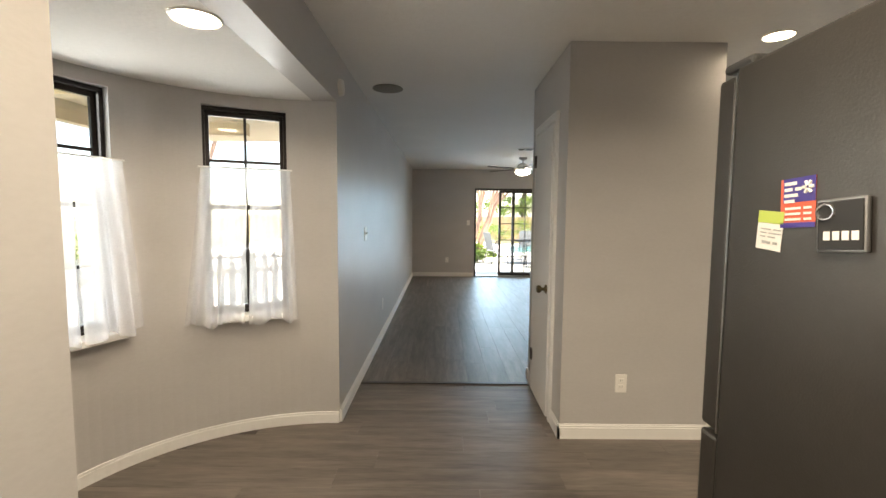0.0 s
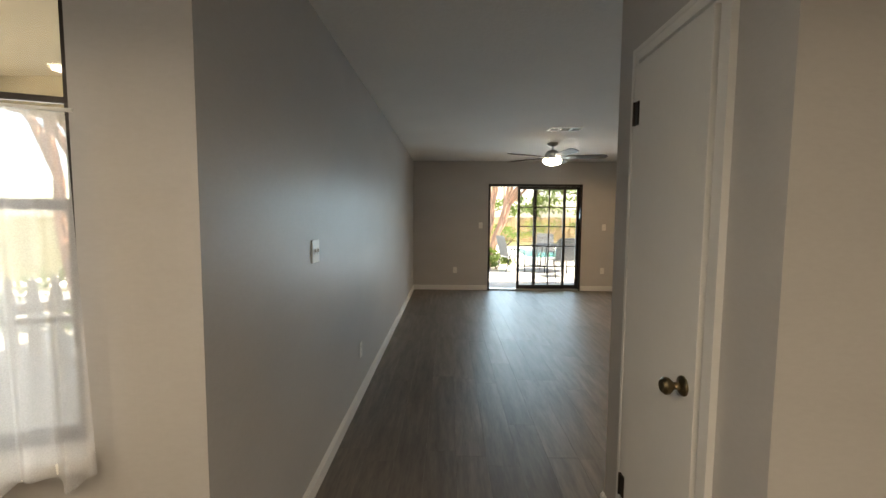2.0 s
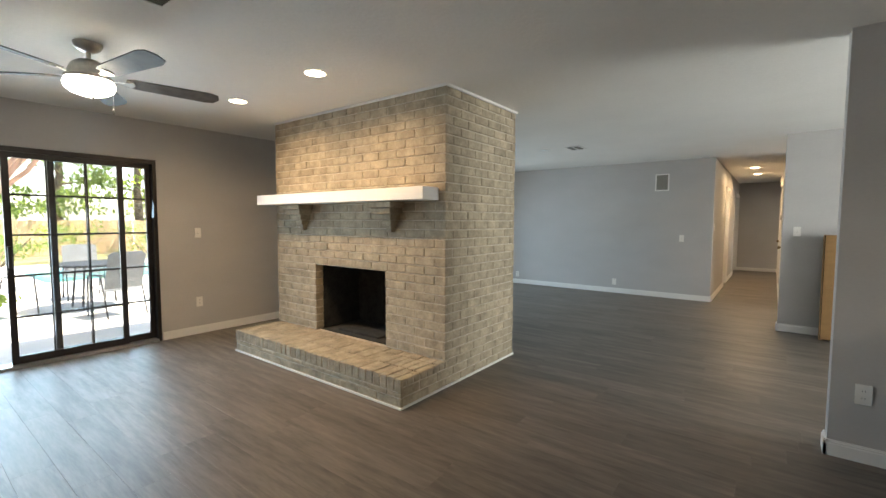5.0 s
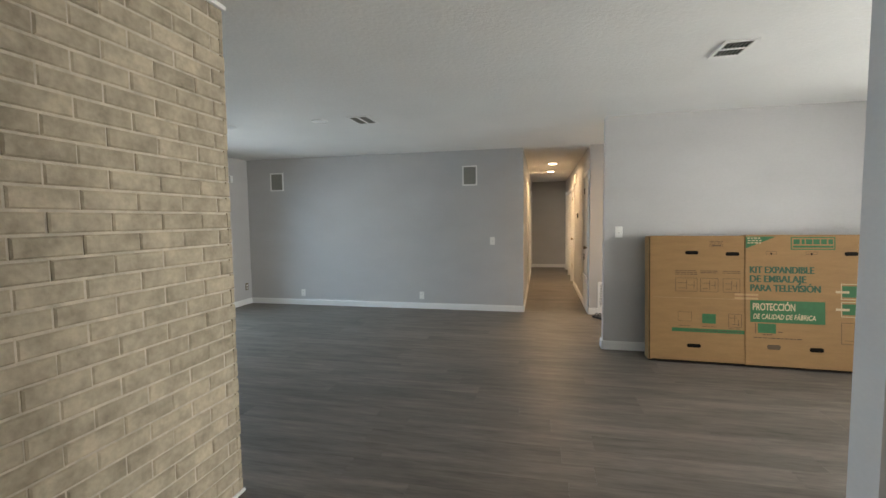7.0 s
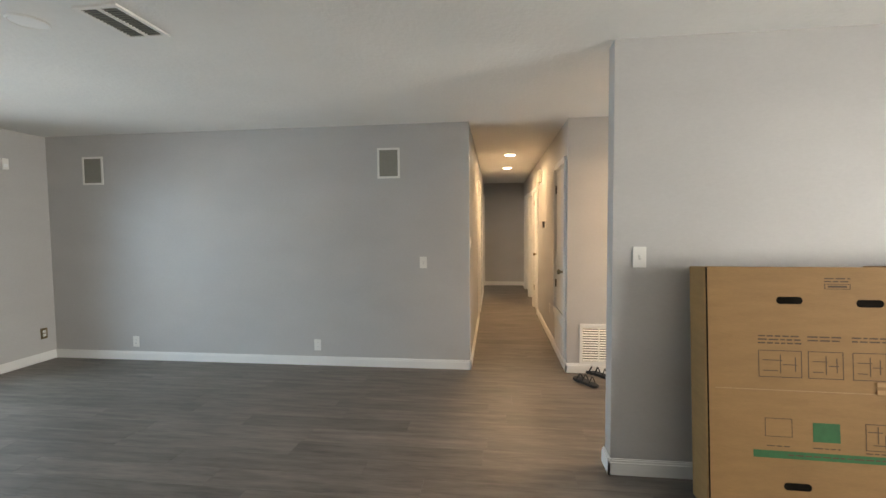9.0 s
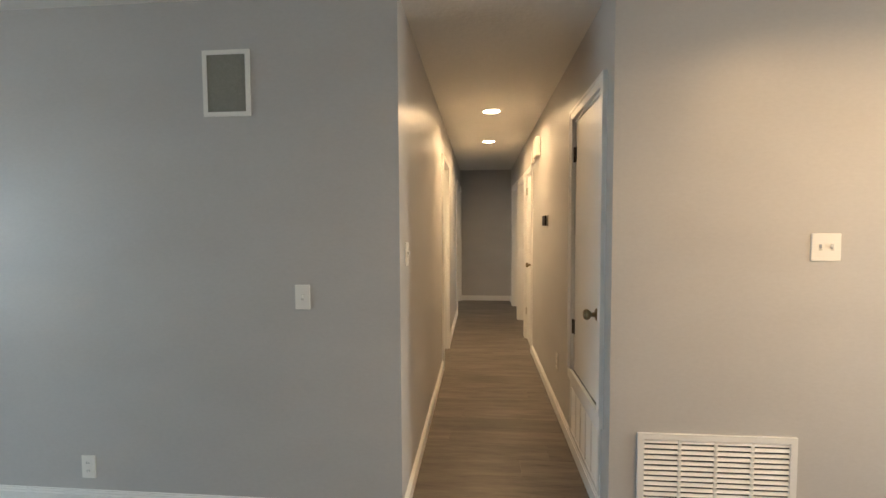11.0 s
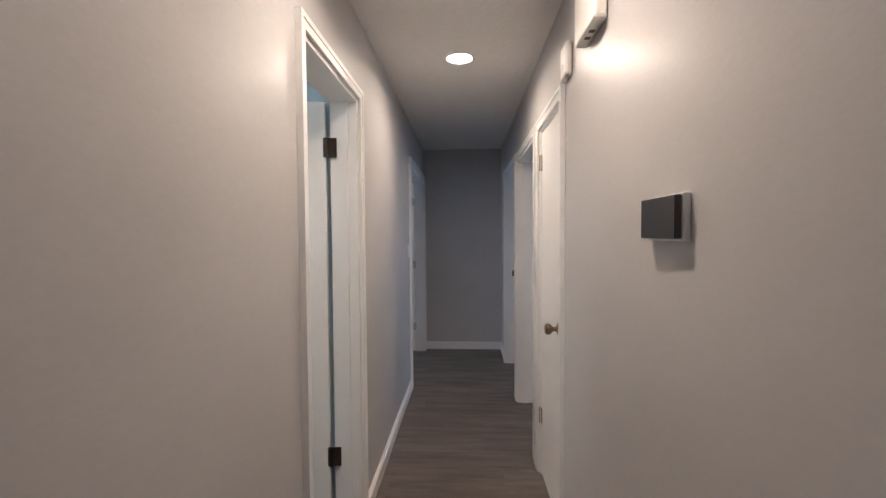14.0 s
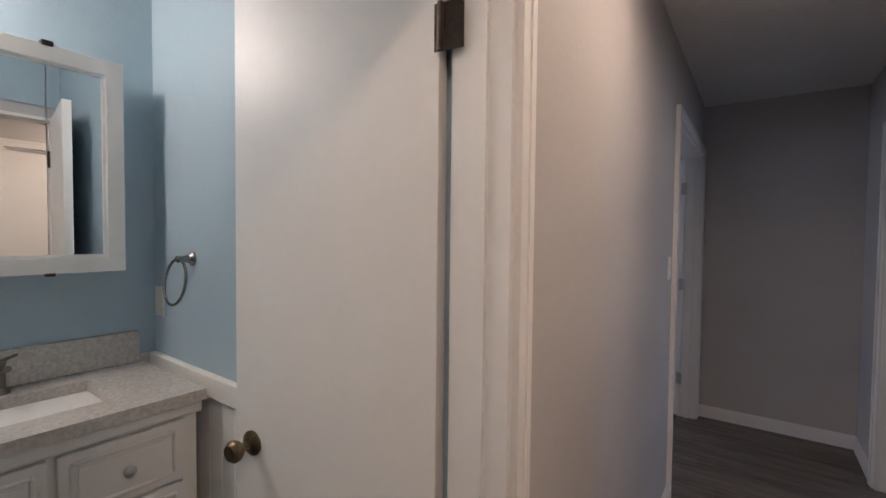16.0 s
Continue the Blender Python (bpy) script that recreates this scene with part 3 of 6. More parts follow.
for n, (d0, d1) in enumerate(BAY_WINDOWS):
    a, b = bay_point(d1, 0.055), bay_point(d0, 0.055)       # left and right jamb seen from inside
    across = b - a
    yaw = math.degrees(math.atan2(across.y, across.x))
    window(f"window_{n + 1}", "bronze framed window in the curved breakfast bay", across.length, BAY_HEAD - BAY_SILL, pose(a.x, a.y, BAY_SILL, 0, 0, yaw))
    s0, s1 = bay_point(d1 + 1.2, -0.045), bay_point(d0 - 1.2, -0.045)
    along = s1 - s0
    bm = bmesh.new()
    box(bm, 0, -0.012, BAY_SILL - 0.035, along.length, 0.16, BAY_SILL + 0.004, bevel=0.006)
    sill = structure("sill_bay", bm, TRIM, "white painted window sill in the breakfast bay", "sill")
    sill.matrix_world = pose(s0.x, s0.y, 0, 0, 0, math.degrees(math.atan2(along.y, along.x)))

    # cafe curtain on a thin rod, gathered in soft folds that spread towards the hem
    cur = thing("cafe_curtain", "sheer white voile cafe curtain over the lower window", "curtain", "cafe curtains", at=pose(s0.x, s0.y, 0, 0, 0, math.degrees(math.atan2(along.y, along.x))))
    L, top, low = along.length, 1.672, 0.735 + 0.035 * n
    g = bmesh.new()
    cols_, rows_ = 96, 14
    grid = []
    for r in range(rows_ + 1):
        k = r / rows_
        row = []
        for c in range(cols_ + 1):
            u = c / cols_
            spread = -0.005 + 0.035 * k
            x = -spread - (0.075 if n == 0 else 0.03) * k * (1 - u) + (0.0 if n == 0 else 0.02) * k * u + u * (L + 2 * spread) + (u - 0.52) * k * 0.10 * math.exp(-((u - 0.52) / 0.2) ** 2) * 3
            fold = (0.008 + 0.020 * k) * (math.sin(u * 47 + 1.3 * n) + 0.5 * math.sin(u * 23 + 2 * k + n))
            row.append(g.verts.new((x + 0.006 * k * math.sin(u * 31), -0.012 - 0.03 * k + fold * 0.8, top + (low - top) * k + 0.020 * k * math.sin(u * 19 + n))))
        grid.append(row)
    for a_, b_ in zip(grid, grid[1:]):
        for c in range(cols_):
            if abs(c - 50) > 1:                       # two panels that part in the middle
                g.faces.new((a_[c], a_[c + 1], b_[c + 1], b_[c]))
    part("cloth", g, SHEER, cur, smooth=True)
    part("curtain_rod", rod(bmesh.new(), (-0.01, -0.012, top + 0.004), (L + 0.01, -0.012, top + 0.004), 0.005, 10), TRIM, cur, "thin white curtain rod")

for n, x0 in enumerate((5.86, 6.92)):
    window(f"window_{n + 3}", "tall bronze framed window of the living room bay", 1.0, 1.77, pose(x0, BY + 0.03, 0.26), 2, 3, 0.052, 0.016)

for n, x0 in enumerate((4.88, 5.78)):
    window(f"window_{n + 5}", "bronze framed front window of the dining room", 0.90, 1.55, pose(x0, 0.97, 0.50, 0, 0, 180), 2, 3)

window("window_10", "bronze framed front window of the entry", 0.90, 1.80, pose(8.60, 1.57, 0.25, 0, 0, 180))
window("window_7", "bronze framed bedroom window", 1.2, 1.1, pose(13.6, 8.63, 0.9))
window("window_8", "bronze framed side room window", 0.6, 1.1, pose(13.35, 2.17, 0.9, 0, 0, 180))
window("window_9", "bronze framed side room window", 0.9, 1.1, pose(14.9, 2.17, 0.9, 0, 0, 180))

# patio slider: the inner leaf is pushed back over the fixed one, so that a third stands open
sl = thing("door_slider", "dark bronze sliding patio door, standing partly open", "sliding door")
sl["kind"] = "structure"
f = bmesh.new()
X0, X1 = SLIDER[0] + 0.003, SLIDER[1] - 0.003
for a in ((X0, BACK - 0.004, 0.0, X0 + 0.035, BACK + 0.12, 2.017), (X1 - 0.035, BACK - 0.004, 0.0, X1, BACK + 0.12, 2.017),
          (X0 + 0.035, BACK - 0.004, 1.972, X1 - 0.035, BACK + 0.12, 2.017)):
    box(f, *a)
part("door_frame", f, BRONZE, sl, "dark bronze aluminium door frame")
part("track", bx(X0 + 0.035, BACK - 0.03, 0.0, X1 - 0.035, BACK + 0.13, 0.028, bevel=0.004), NICKEL, sl, "worn aluminium floor track")
for x0, x1, y in ((1.055, 1.965, BACK + 0.02), (1.375, X1 - 0.035, BACK + 0.065)):
    s = bmesh.new()
    z0, z1, st = 0.03, 1.970, 0.05
    for a in ((x0, y, z0, x0 + st, y + 0.03, z1), (x1 - st, y, z0, x1, y + 0.03, z1), (x0 + st, y, z0, x1 - st, y + 0.03, z0 + 0.07), (x0 + st, y, z1 - 0.05, x1 - st, y + 0.03, z1)):
        box(s, *a)
    leaf = part("leaf", s, BRONZE, sl, "dark bronze sliding leaf")
    b = bmesh.new()
    for z in (0.462, 0.846, 1.220, 1.588):
        box(b, x0 + st, y + 0.008, z - 0.009, x1 - st, y + 0.022, z + 0.009)
    for k in (1, 2):
        xm = x0 + (x1 - x0) * k / 3
        box(b, xm - 0.007, y + 0.009, z0 + 0.07, xm + 0.007, y + 0.021, z1 - 0.05)
    part("bars", b, BRONZE, leaf)
    pane = part("pane", bx(x0 + st - 0.004, y + 0.014, z0 + 0.066, x1 - st + 0.004, y + 0.016, z1 - 0.046), GLASS, leaf)
    pane.visible_shadow = False
part("pull", bx(1.064, BACK - 0.016, 0.92, 1.092, BACK + 0.02, 1.12, bevel=0.006), BRONZE, sl, "dark bronze pull handle")

# ---- fireplace ----
FX, FXB, FY0, FY1 = 3.12, 4.27, 6.905, 9.30       # front, back and ends of the chimney block
HX, HZ = 2.59, 0.222                              # hearth
OPEN = (7.585, 8.605, HZ, 0.90)                   # firebox opening
COURSE, BL, BH, GAP = 0.0762, 0.2072, 0.0665, 0.006
fp = thing("fireplace", "whitewashed brick fireplace block with a raised hearth", "fireplace")
R = 0.0075                                        # mortar lies back from the brick faces
for a in (
    (FX + R, FY0 + R, 0, FXB - R, OPEN[0] - R, H - 0.001),
    (FX + R, OPEN[1] + R, 0, FXB - R, FY1 - R, H - 0.001),
    (FX + R, OPEN[0] - R, OPEN[3] + R, FXB - R, OPEN[1] + R, H - 0.001),
    (FX + 0.62, OPEN[0] - R, 0, FXB - R, OPEN[1] + R, OPEN[3] + R),
    (FX + R, OPEN[0] - R, 0, FX + 0.62, OPEN[1] + R, HZ - 0.012),
    (HX + R, FY0 + R, 0, FX + R, FY1 - 0.05 - R, HZ - 0.012),
):
    part("mortar", bx(*a), MORTAR, fp, "whitewashed mortar behind the bricks")
lining = bmesh.new()
box(lining, FX + 0.10, OPEN[0] - 0.010, HZ - 0.01, FX + 0.61, OPEN[0] + 0.004, OPEN[3])
box(lining, FX + 0.10, OPEN[1] - 0.004, HZ - 0.01, FX + 0.61, OPEN[1] + 0.010, OPEN[3])
box(lining, FX + 0.595, OPEN[0] + 0.005, HZ - 0.01, FX + 0.615, OPEN[1] - 0.005, OPEN[3])
box(lining, FX + 0.10, OPEN[0] + 0.005, OPEN[3] - 0.004, FX + 0.595, OPEN[1] - 0.005, OPEN[3] + 0.01)
box(lining, FX + 0.06, OPEN[0] + 0.005, HZ - 0.01, FX + 0.595, OPEN[1] - 0.005, HZ - 0.002)
part("firebox", lining, SOOT, fp, "soot-blackened firebox lining")
part("grate", bx(FX + 0.12, 7.80, HZ - 0.002, FX + 0.35, 8.40, HZ + 0.02, bevel=0.008), SOOT, fp, "sooty ash on the firebox floor")
bm = bmesh.new()
for a in ((HX - 0.014, FY0 - 0.014, 0, HX - 0.001, FY1 - 0.05, 0.018), (HX - 0.001, FY0 - 0.014, 0, FXB, FY0 - 0.001, 0.018)):
    box(bm, *a, bevel=0.004)
part("floor_bead", bm, TRIM, fp, "white bead along the floor")
bm = bmesh.new()
for a in ((FX - 0.014, FY0 - 0.014, H - 0.022, FX - 0.001, FY1, H), (FX - 0.001, FY0 - 0.022, H - 0.022, FXB, FY0 - 0.001, H)):
    box(bm, *a, bevel=0.004)
part("ceiling_bead", bm, TRIM, fp, "white bead along the ceiling")

BRICK_MESH = {}


def brick_verts(l, h, d):
    c = 0.0055
    return ([(0, 0, 0), (l, 0, 0), (l, 0, h), (0, 0, h), (0, d - c, 0), (l, d - c, 0), (l, d - c, h), (0, d - c, h), (c, d, c), (l - c, d, c), (l - c, d, h - c), (c, d, h - c)],
            [(0, 1, 2, 3), (0, 4, 5, 1), (1, 5, 6, 2), (2, 6, 7, 3), (3, 7, 4, 0), (4, 8, 9, 5), (5, 9, 10, 6), (6, 10, 11, 7), (7, 11, 8, 4), (8, 11, 10, 9)])


def brick_mesh(l, h, d=0.026):
    key = (round(l, 3), round(h, 3), d)
    if key not in BRICK_MESH:
        me = bpy.data.meshes.new("brick")
        v, f = brick_verts(l, h, d)
        me.from_pydata(v, [], f)
        me.materials.append(BRICK)
        BRICK_MESH[key] = me
    return BRICK_MESH[key]


LOOSE_V, LOOSE_F = [], []
rng = random.Random(7)


def lay(m, l, h, single, d=0.026):
    """One brick with its back lower corner at the pose m; single: an object of its own, else joined with the rest."""
    m = m @ pose(0, rng.uniform(-0.0035, 0.003), 0, 0, 0, rng.uniform(-0.4, 0.4))
    if single:
        ob = new("brick", brick_mesh(l, h, d))
        ob.parent = fp
        ob.matrix_basis = m
    else:
        v, f = brick_verts(l, h, d)
        base = len(LOOSE_V)
        LOOSE_V.extend(tuple(m @ Vector(p)) for p in v)
        LOOSE_F.extend(tuple(base + k for k in q) for q in f)


def face(m, width, z0, z1, holes, single, shift=0.0):
    """Running bond on a face of that width: frame m has x along it, y out of the wall, z up."""
    n = 0
    z = z0
    while z < z1 - 0.012:
        h = min(BH, z1 - z - 0.004)
        x = -((n % 2) * (BL + GAP) / 2 + shift) % (BL + GAP) - (BL + GAP)
        while x < width:
            a, b = max(x, 0.0), min(x + BL, width)
            spans = [(a, b)]
            for h0, h1, w0, w1 in holes:
                if z + h > w0 + 0.01 and z < w1 - 0.01:
                    spans = [s for p, q in spans for s in ((p, min(q, h0)), (max(p, h1), q)) if s[1] - s[0] > 0]
            for p, q in spans:
                if q - p > 0.028:
                    lay(m @ Matrix.Translation((p, -0.026, z)), q - p, h, single(p, z))
            x += BL + GAP
        z += COURSE
        n += 1


# south side above and beside the hearth; garden side; back
face(pose(FX, FY0, 0, 0, 0, 180) @ Matrix.Diagonal((-1, 1, 1, 1)), FXB - FX, HZ + 0.006, H, [], lambda p, z: True)
face(pose(HX, FY0, 0, 0, 0, 180) @ Matrix.Diagonal((-1, 1, 1, 1)), FXB - HX, 0.006, 0.155, [], lambda p, z: True, 0.1)
face(pose(FX, FY0, 0, 0, 0, 180) @ Matrix.Diagonal((-1, 1, 1, 1)), FXB - FX, 0.158, HZ + 0.004, [], lambda p, z: False, 0.05)
# front: x runs from the far end to the near one
front = pose(FX, FY1, 0, 0, 0, -90) @ Matrix.Diagonal((1, -1, 1, 1))
face(front, FY1 - FY0, HZ + 0.006, H, [(FY1 - OPEN[1], FY1 - OPEN[0], OPEN[2], OPEN[3])], lambda p, z: z < 0.62, 0.06)
face(pose(FXB, FY0, 0, 0, 0, -90) @ Matrix.Diagonal((-1, 1, 1, 1)), FY1 - FY0, 0.006, H, [], lambda p, z: False)
face(pose(FX, FY1, 0, 0, 0, 0), FXB - FX, 0.006, H, [], lambda p, z: False)
# reveals of the firebox
for y, s in ((OPEN[0], 1), (OPEN[1], -1)):
    z, n = HZ + 0.006, 0
    while z < OPEN[3] - 0.02:
        lay(pose(FX + 0.002, y, z, 0, 0, 0) @ Matrix.Diagonal((1, s, 1, 1)) @ Matrix.Translation((0, -0.022, 0)), 0.098, min(BH, OPEN[3] - z - 0.004), False)
        z += COURSE
# hearth: stretchers below, upright bricks along the rim, flat bricks on top
HY1 = FY1 - 0.05
hearth = pose(HX, HY1, 0, 0, 0, -90) @ Matrix.Diagonal((1, -1, 1, 1))
face(hearth, HY1 - FY0, 0.006, 0.118, [], lambda p, z: True, 0.03)
y = 0.0
while y < HY1 - FY0 - 0.02:
    lay(hearth @ Matrix.Translation((y, -0.026, 0.122)), min(BH, HY1 - FY0 - y), 0.098, True)
    y += COURSE
y = 0.0
while y < FX - HX - 0.02:
    lay(pose(HX + y, FY0, 0.158, 0, 0, 180) @ Matrix.Diagonal((-1, 1, 1, 1)) @ Matrix.Translation((0, -0.026, 0)), min(BH, FX - HX - y), 0.062, False)
    y += COURSE
y = 0.0
while y < HY1 - FY0 - 0.02:
    w = min(BH, HY1 - FY0 - y)
    for x, l in ((0.002, 0.203), (0.213, 0.203), (0.424, 0.104)):
        lay(pose(HX + x, HY1 - y, HZ - 0.026, 90, 0, 0) @ Matrix.Translation((0, 0, 0)), l, w, False)
    y += COURSE
# stepped brick corbels under the mantel
for yc in (8.775, 7.495):
    for k, (half, out) in enumerate(((0.14, 0.17), (0.115, 0.145), (0.085, 0.11), (0.055, 0.075), (0.03, 0.045))):
        box_v, box_f = brick_verts(2 * half, 0.05, out + 0.01)
        m = front @ Matrix.Translation((FY1 - yc - half, -0.01, 1.475 - 0.053 * k))
        base = len(LOOSE_V)
        LOOSE_V.extend(tuple(m @ Vector(p)) for p in box_v)
        LOOSE_F.extend(tuple(base + k2 for k2 in q) for q in box_f)
me = bpy.data.meshes.new("brickwork")
me.from_pydata(LOOSE_V, [], LOOSE_F)
me.materials.append(BRICK)
bw = new("brickwork", me)
bw.parent = fp
tagged(bw, "whitewashed bricks", kind="stuff")
part("mantel", bx(FX - 0.20, 6.975, 1.53, FX + 0.004, 9.36, 1.632, bevel=0.004), TRIM, fp, "plain white painted box mantel")

# ---- ceiling fittings ----


def can_light(x, y, z, r, lit=True, label="lit recessed ceiling light with a white trim ring"):
    c = thing("recessed_light", label, "ceiling light", "recessed lights", at=pose(x, y, z))
    bm = bmesh.new()
    lathe(bm, [(r, -0.001), (r + 0.010, -0.001), (r + 0.010, -0.004), (r + 0.004, -0.009), (r, -0.006)], seg=32, hollow=True)
    part("trim_ring", bm, PLATE, c, "white trim ring", smooth=True)
    bm = bmesh.new()
    lathe(bm, [(r - 0.0005, -0.0015), (r - 0.0005, -0.0045), (r * 0.5, -0.006)], seg=32)
    part("diffuser", bm, DISK if lit else DISK_OFF, c, "glowing diffuser" if lit else "unlit diffuser", smooth=True)
    return c


# the last two lit fittings are unseen, added with their kitchen lamps
for x, y, z, r in ((2.36, 7.53, H, 0.072), (2.40, 8.72, H, 0.072), (10.99, 5.17, H, 0.072), (12.40, 5.165, H, 0.072), (7.86, 3.60, H, 0.072),
                   (-1.15, 2.04, BAY_Z, 0.082), (1.67, 2.92, H, 0.072), (2.30, 0.80, H, 0.072), (0.0, 1.0, H, 0.072)):
    can_light(x, y, z, r)
for x, y in ((6.56, 8.72), (6.58, 7.64)):
    can_light(x, y, H, 0.075, False, "unlit recessed ceiling light with a white trim ring")


def ceiling_vent(x0, y0, x1, y1, along="x", cells=3):
    v = thing("ceiling_vent", "white stamped metal ceiling air register", "air vent", "ceiling vents", at=pose(0, 0, 0))
    f = bmesh.new()
    for a in ((x0, y0, x1, y0 + 0.022), (x0, y1 - 0.022, x1, y1), (x0, y0 + 0.022, x0 + 0.022, y1 - 0.022), (x1 - 0.022, y0 + 0.022, x1, y1 - 0.022)):
        box(f, a[0], a[1], H - 0.010, a[2], a[3], H - 0.0005)
    for k in range(1, cells):
        if along == "x":
            x = x0 + (x1 - x0) * k / cells
            box(f, x - 0.011, y0 + 0.022, H - 0.010, x + 0.011, y1 - 0.022, H - 0.001)
        else:
            y = y0 + (y1 - y0) * k / cells
            box(f, x0 + 0.022, y - 0.011, H - 0.010, x1 - 0.022, y + 0.011, H - 0.001)
    part("frame", f, PLATE, v)
    # flat dark sheet; the shade inside the register is its colour
    part("backing", bx(x0 + 0.02, y0 + 0.02, H - 0.0035, x1 - 0.02, y1 - 0.02, H - 0.001), VENT_SHADE, v, "dark sheet for the shade inside the register")
    if along == "x":
        n = int((y1 - y0 - 0.05) / 0.018)
        for k in range(n):
            y = y0 + 0.03 + (y1 - y0 - 0.06) * k / max(n - 1, 1)
            part("slat", bx(x0 + 0.022, y - 0.004, H - 0.0085, x1 - 0.022, y + 0.001, H - 0.004), GRILLE, v)
    else:
        n = int((x1 - x0 - 0.05) / 0.018)
        for k in range(n):
            x = x0 + 0.03 + (x1 - x0 - 0.06) * k / max(n - 1, 1)
            part("slat", bx(x - 0.004, y0 + 0.022, H - 0.0085, x + 0.001, y1 - 0.022, H - 0.004), GRILLE, v)
    return v


ceiling_vent(0.92, 7.125, 1.305, 7.33, "x", 3)
ceiling_vent(6.48, 7.075, 6.81, 7.30, "y", 2)
ceiling_vent(5.33, 4.14, 5.60, 4.33, "x", 2)

spk = thing("ceiling_speaker", "round grey flush ceiling speaker in the kitchen passage", "speaker", at=pose(-0.69, 4.03, H))
bm = bmesh.new()
lathe(bm, [(0.112, -0.0005), (0.124, -0.0005), (0.124, -0.006), (0.112, -0.009)], seg=36, hollow=True)
part("rim", bm, material("taupe plastic", (0.25, 0.235, 0.205), 0.7), spk, smooth=True)
bm = bmesh.new()
lathe(bm, [(0.1115, -0.001), (0.1115, -0.006), (0.06, -0.009)], seg=36)
part("grille", bm, GRILLE, spk, "grey perforated grille", smooth=True)

# ceiling fan with five blades and a bowl light
fan = thing("ceiling_fan", "five-blade brushed nickel ceiling fan with a lit bowl", "ceiling fan", at=pose(1.20, 8.21, H))
bm = bmesh.new()
lathe(bm, [(0.001, -0.0005), (0.075, -0.0005), (0.075, -0.012), (0.062, -0.035), (0.030, -0.055), (0.001, -0.055)], seg=28)
part("canopy", bm, NICKEL, fan, smooth=True)
part("downrod", rod(bmesh.new(), (0, 0, -0.05), (0, 0, -0.12), 0.013, 14), NICKEL, fan)
bm = bmesh.new()
lathe(bm, [(0.020, -0.095), (0.055, -0.105), (0.088, -0.130), (0.105, -0.165), (0.105, -0.195), (0.125, -0.205), (0.125, -0.222), (0.095, -0.235), (0.001, -0.235)], seg=32)
part("motor_housing", bm, NICKEL, fan, smooth=True)
bm = bmesh.new()
lathe(bm, [(0.128, -0.236), (0.132, -0.246), (0.124, -0.272), (0.098, -0.295), (0.055, -0.310), (0.001, -0.314)], seg=32)
part("bowl", bm, BOWL, fan, "glowing frosted glass bowl", smooth=True)
for k in range(5):
    arm = pose(0, 0, -0.205, 0, 0, -9 + 72 * k)
    bm = bmesh.new()
    prism(bm, [(0.09, -0.018), (0.16, -0.012), (0.22, -0.035), (0.235, 0.0), (0.22, 0.035), (0.16, 0.012), (0.09, 0.018)], arm @ pose(0, 0, -0.004, -13), 0.006)
    iron = part("blade_iron", bm, NICKEL, fan, "brushed nickel blade arm")
    bm = bmesh.new()
    prism(bm, [(0.185, -0.045), (0.24, -0.058), (0.66, -0.072), (0.72, -0.055), (0.74, 0.0), (0.72, 0.055), (0.66, 0.072), (0.24, 0.058), (0.185, 0.045)], arm @ pose(0, 0, 0.004, -13), 0.007)
    part("blade", bm, BLADE, fan, "grey-brown wooden fan blade")
for x, y, l in ((0.09, -0.10, 0.16), (-0.02, -0.135, 0.10)):
    bm = bmesh.new()
    rod(bm, (x, y, -0.23), (x, y, -0.23 - l), 0.0015, 6)
    lathe(bm, [(0.002, -0.23 - l), (0.006, -0.24 - l), (0.006, -0.262 - l), (0.001, -0.268 - l)], Matrix.Translation((x, y, 0)), 10)
    part("pull_chain", bm, NICKEL, fan)

# ---- wall plates, speakers, grilles ----


def plate(kind, m, gang=1, mat=None):
    """A cover plate; frame m: x across, y out of the wall, z up, origin at its centre."""
    names = {"switch": ("light_switch", "white wall plate with toggle light switches" if gang > 1 else "white wall plate with one toggle light switch", "light switch"),
             "outlet": ("wall_outlet", "white duplex power outlet low on the wall", "power outlet"),
             "blank": ("cover_plate", "white blank cover plate on the wall", "wall plate")}
    name, label, cat = names[kind]
    t = thing(name, label, cat, name + "s", at=m)
    w = 0.072 if gang == 1 else 0.116
    part("cover", bx(-w / 2, 0.0004, -0.058, w / 2, 0.007, 0.058, bevel=0.0025), mat or PLATE, t)
    for g in range(gang):
        x = (g - (gang - 1) / 2) * 0.046
        if kind == "switch":
            part("toggle", bx(x - 0.005, 0.006, -0.004, x + 0.005, 0.018, 0.012, bevel=0.002), PLATE, t)
            part("slot", bx(x - 0.0065, 0.0068, -0.014, x + 0.0065, 0.0076, 0.014), material("plate shade", (0.6, 0.58, 0.54), 0.5, vary=0), t)
        elif kind == "outlet":
            for z in (-0.02, 0.02):
                part("socket", bx(x - 0.017, 0.006, z - 0.014, x + 0.017, 0.0086, z + 0.014, bevel=0.001), PLATE, t)
                b = bmesh.new()
                for dx in (-0.007, 0.005):
                    box(b, x + dx, 0.0084, z - 0.004, x + dx + 0.002, 0.0090, z + 0.006)
                part("slots", b, PLATE_DARK, t)
    return t


def on_x(face_, y, z, side):      # wall facing +x (side 1) or -x (side -1)
    return pose(face_, y, z, 0, 0, -90 * side)


def on_y(x, face_, z, side):
    return pose(x, face_, z, 0, 0, 0 if side == 1 else 180)


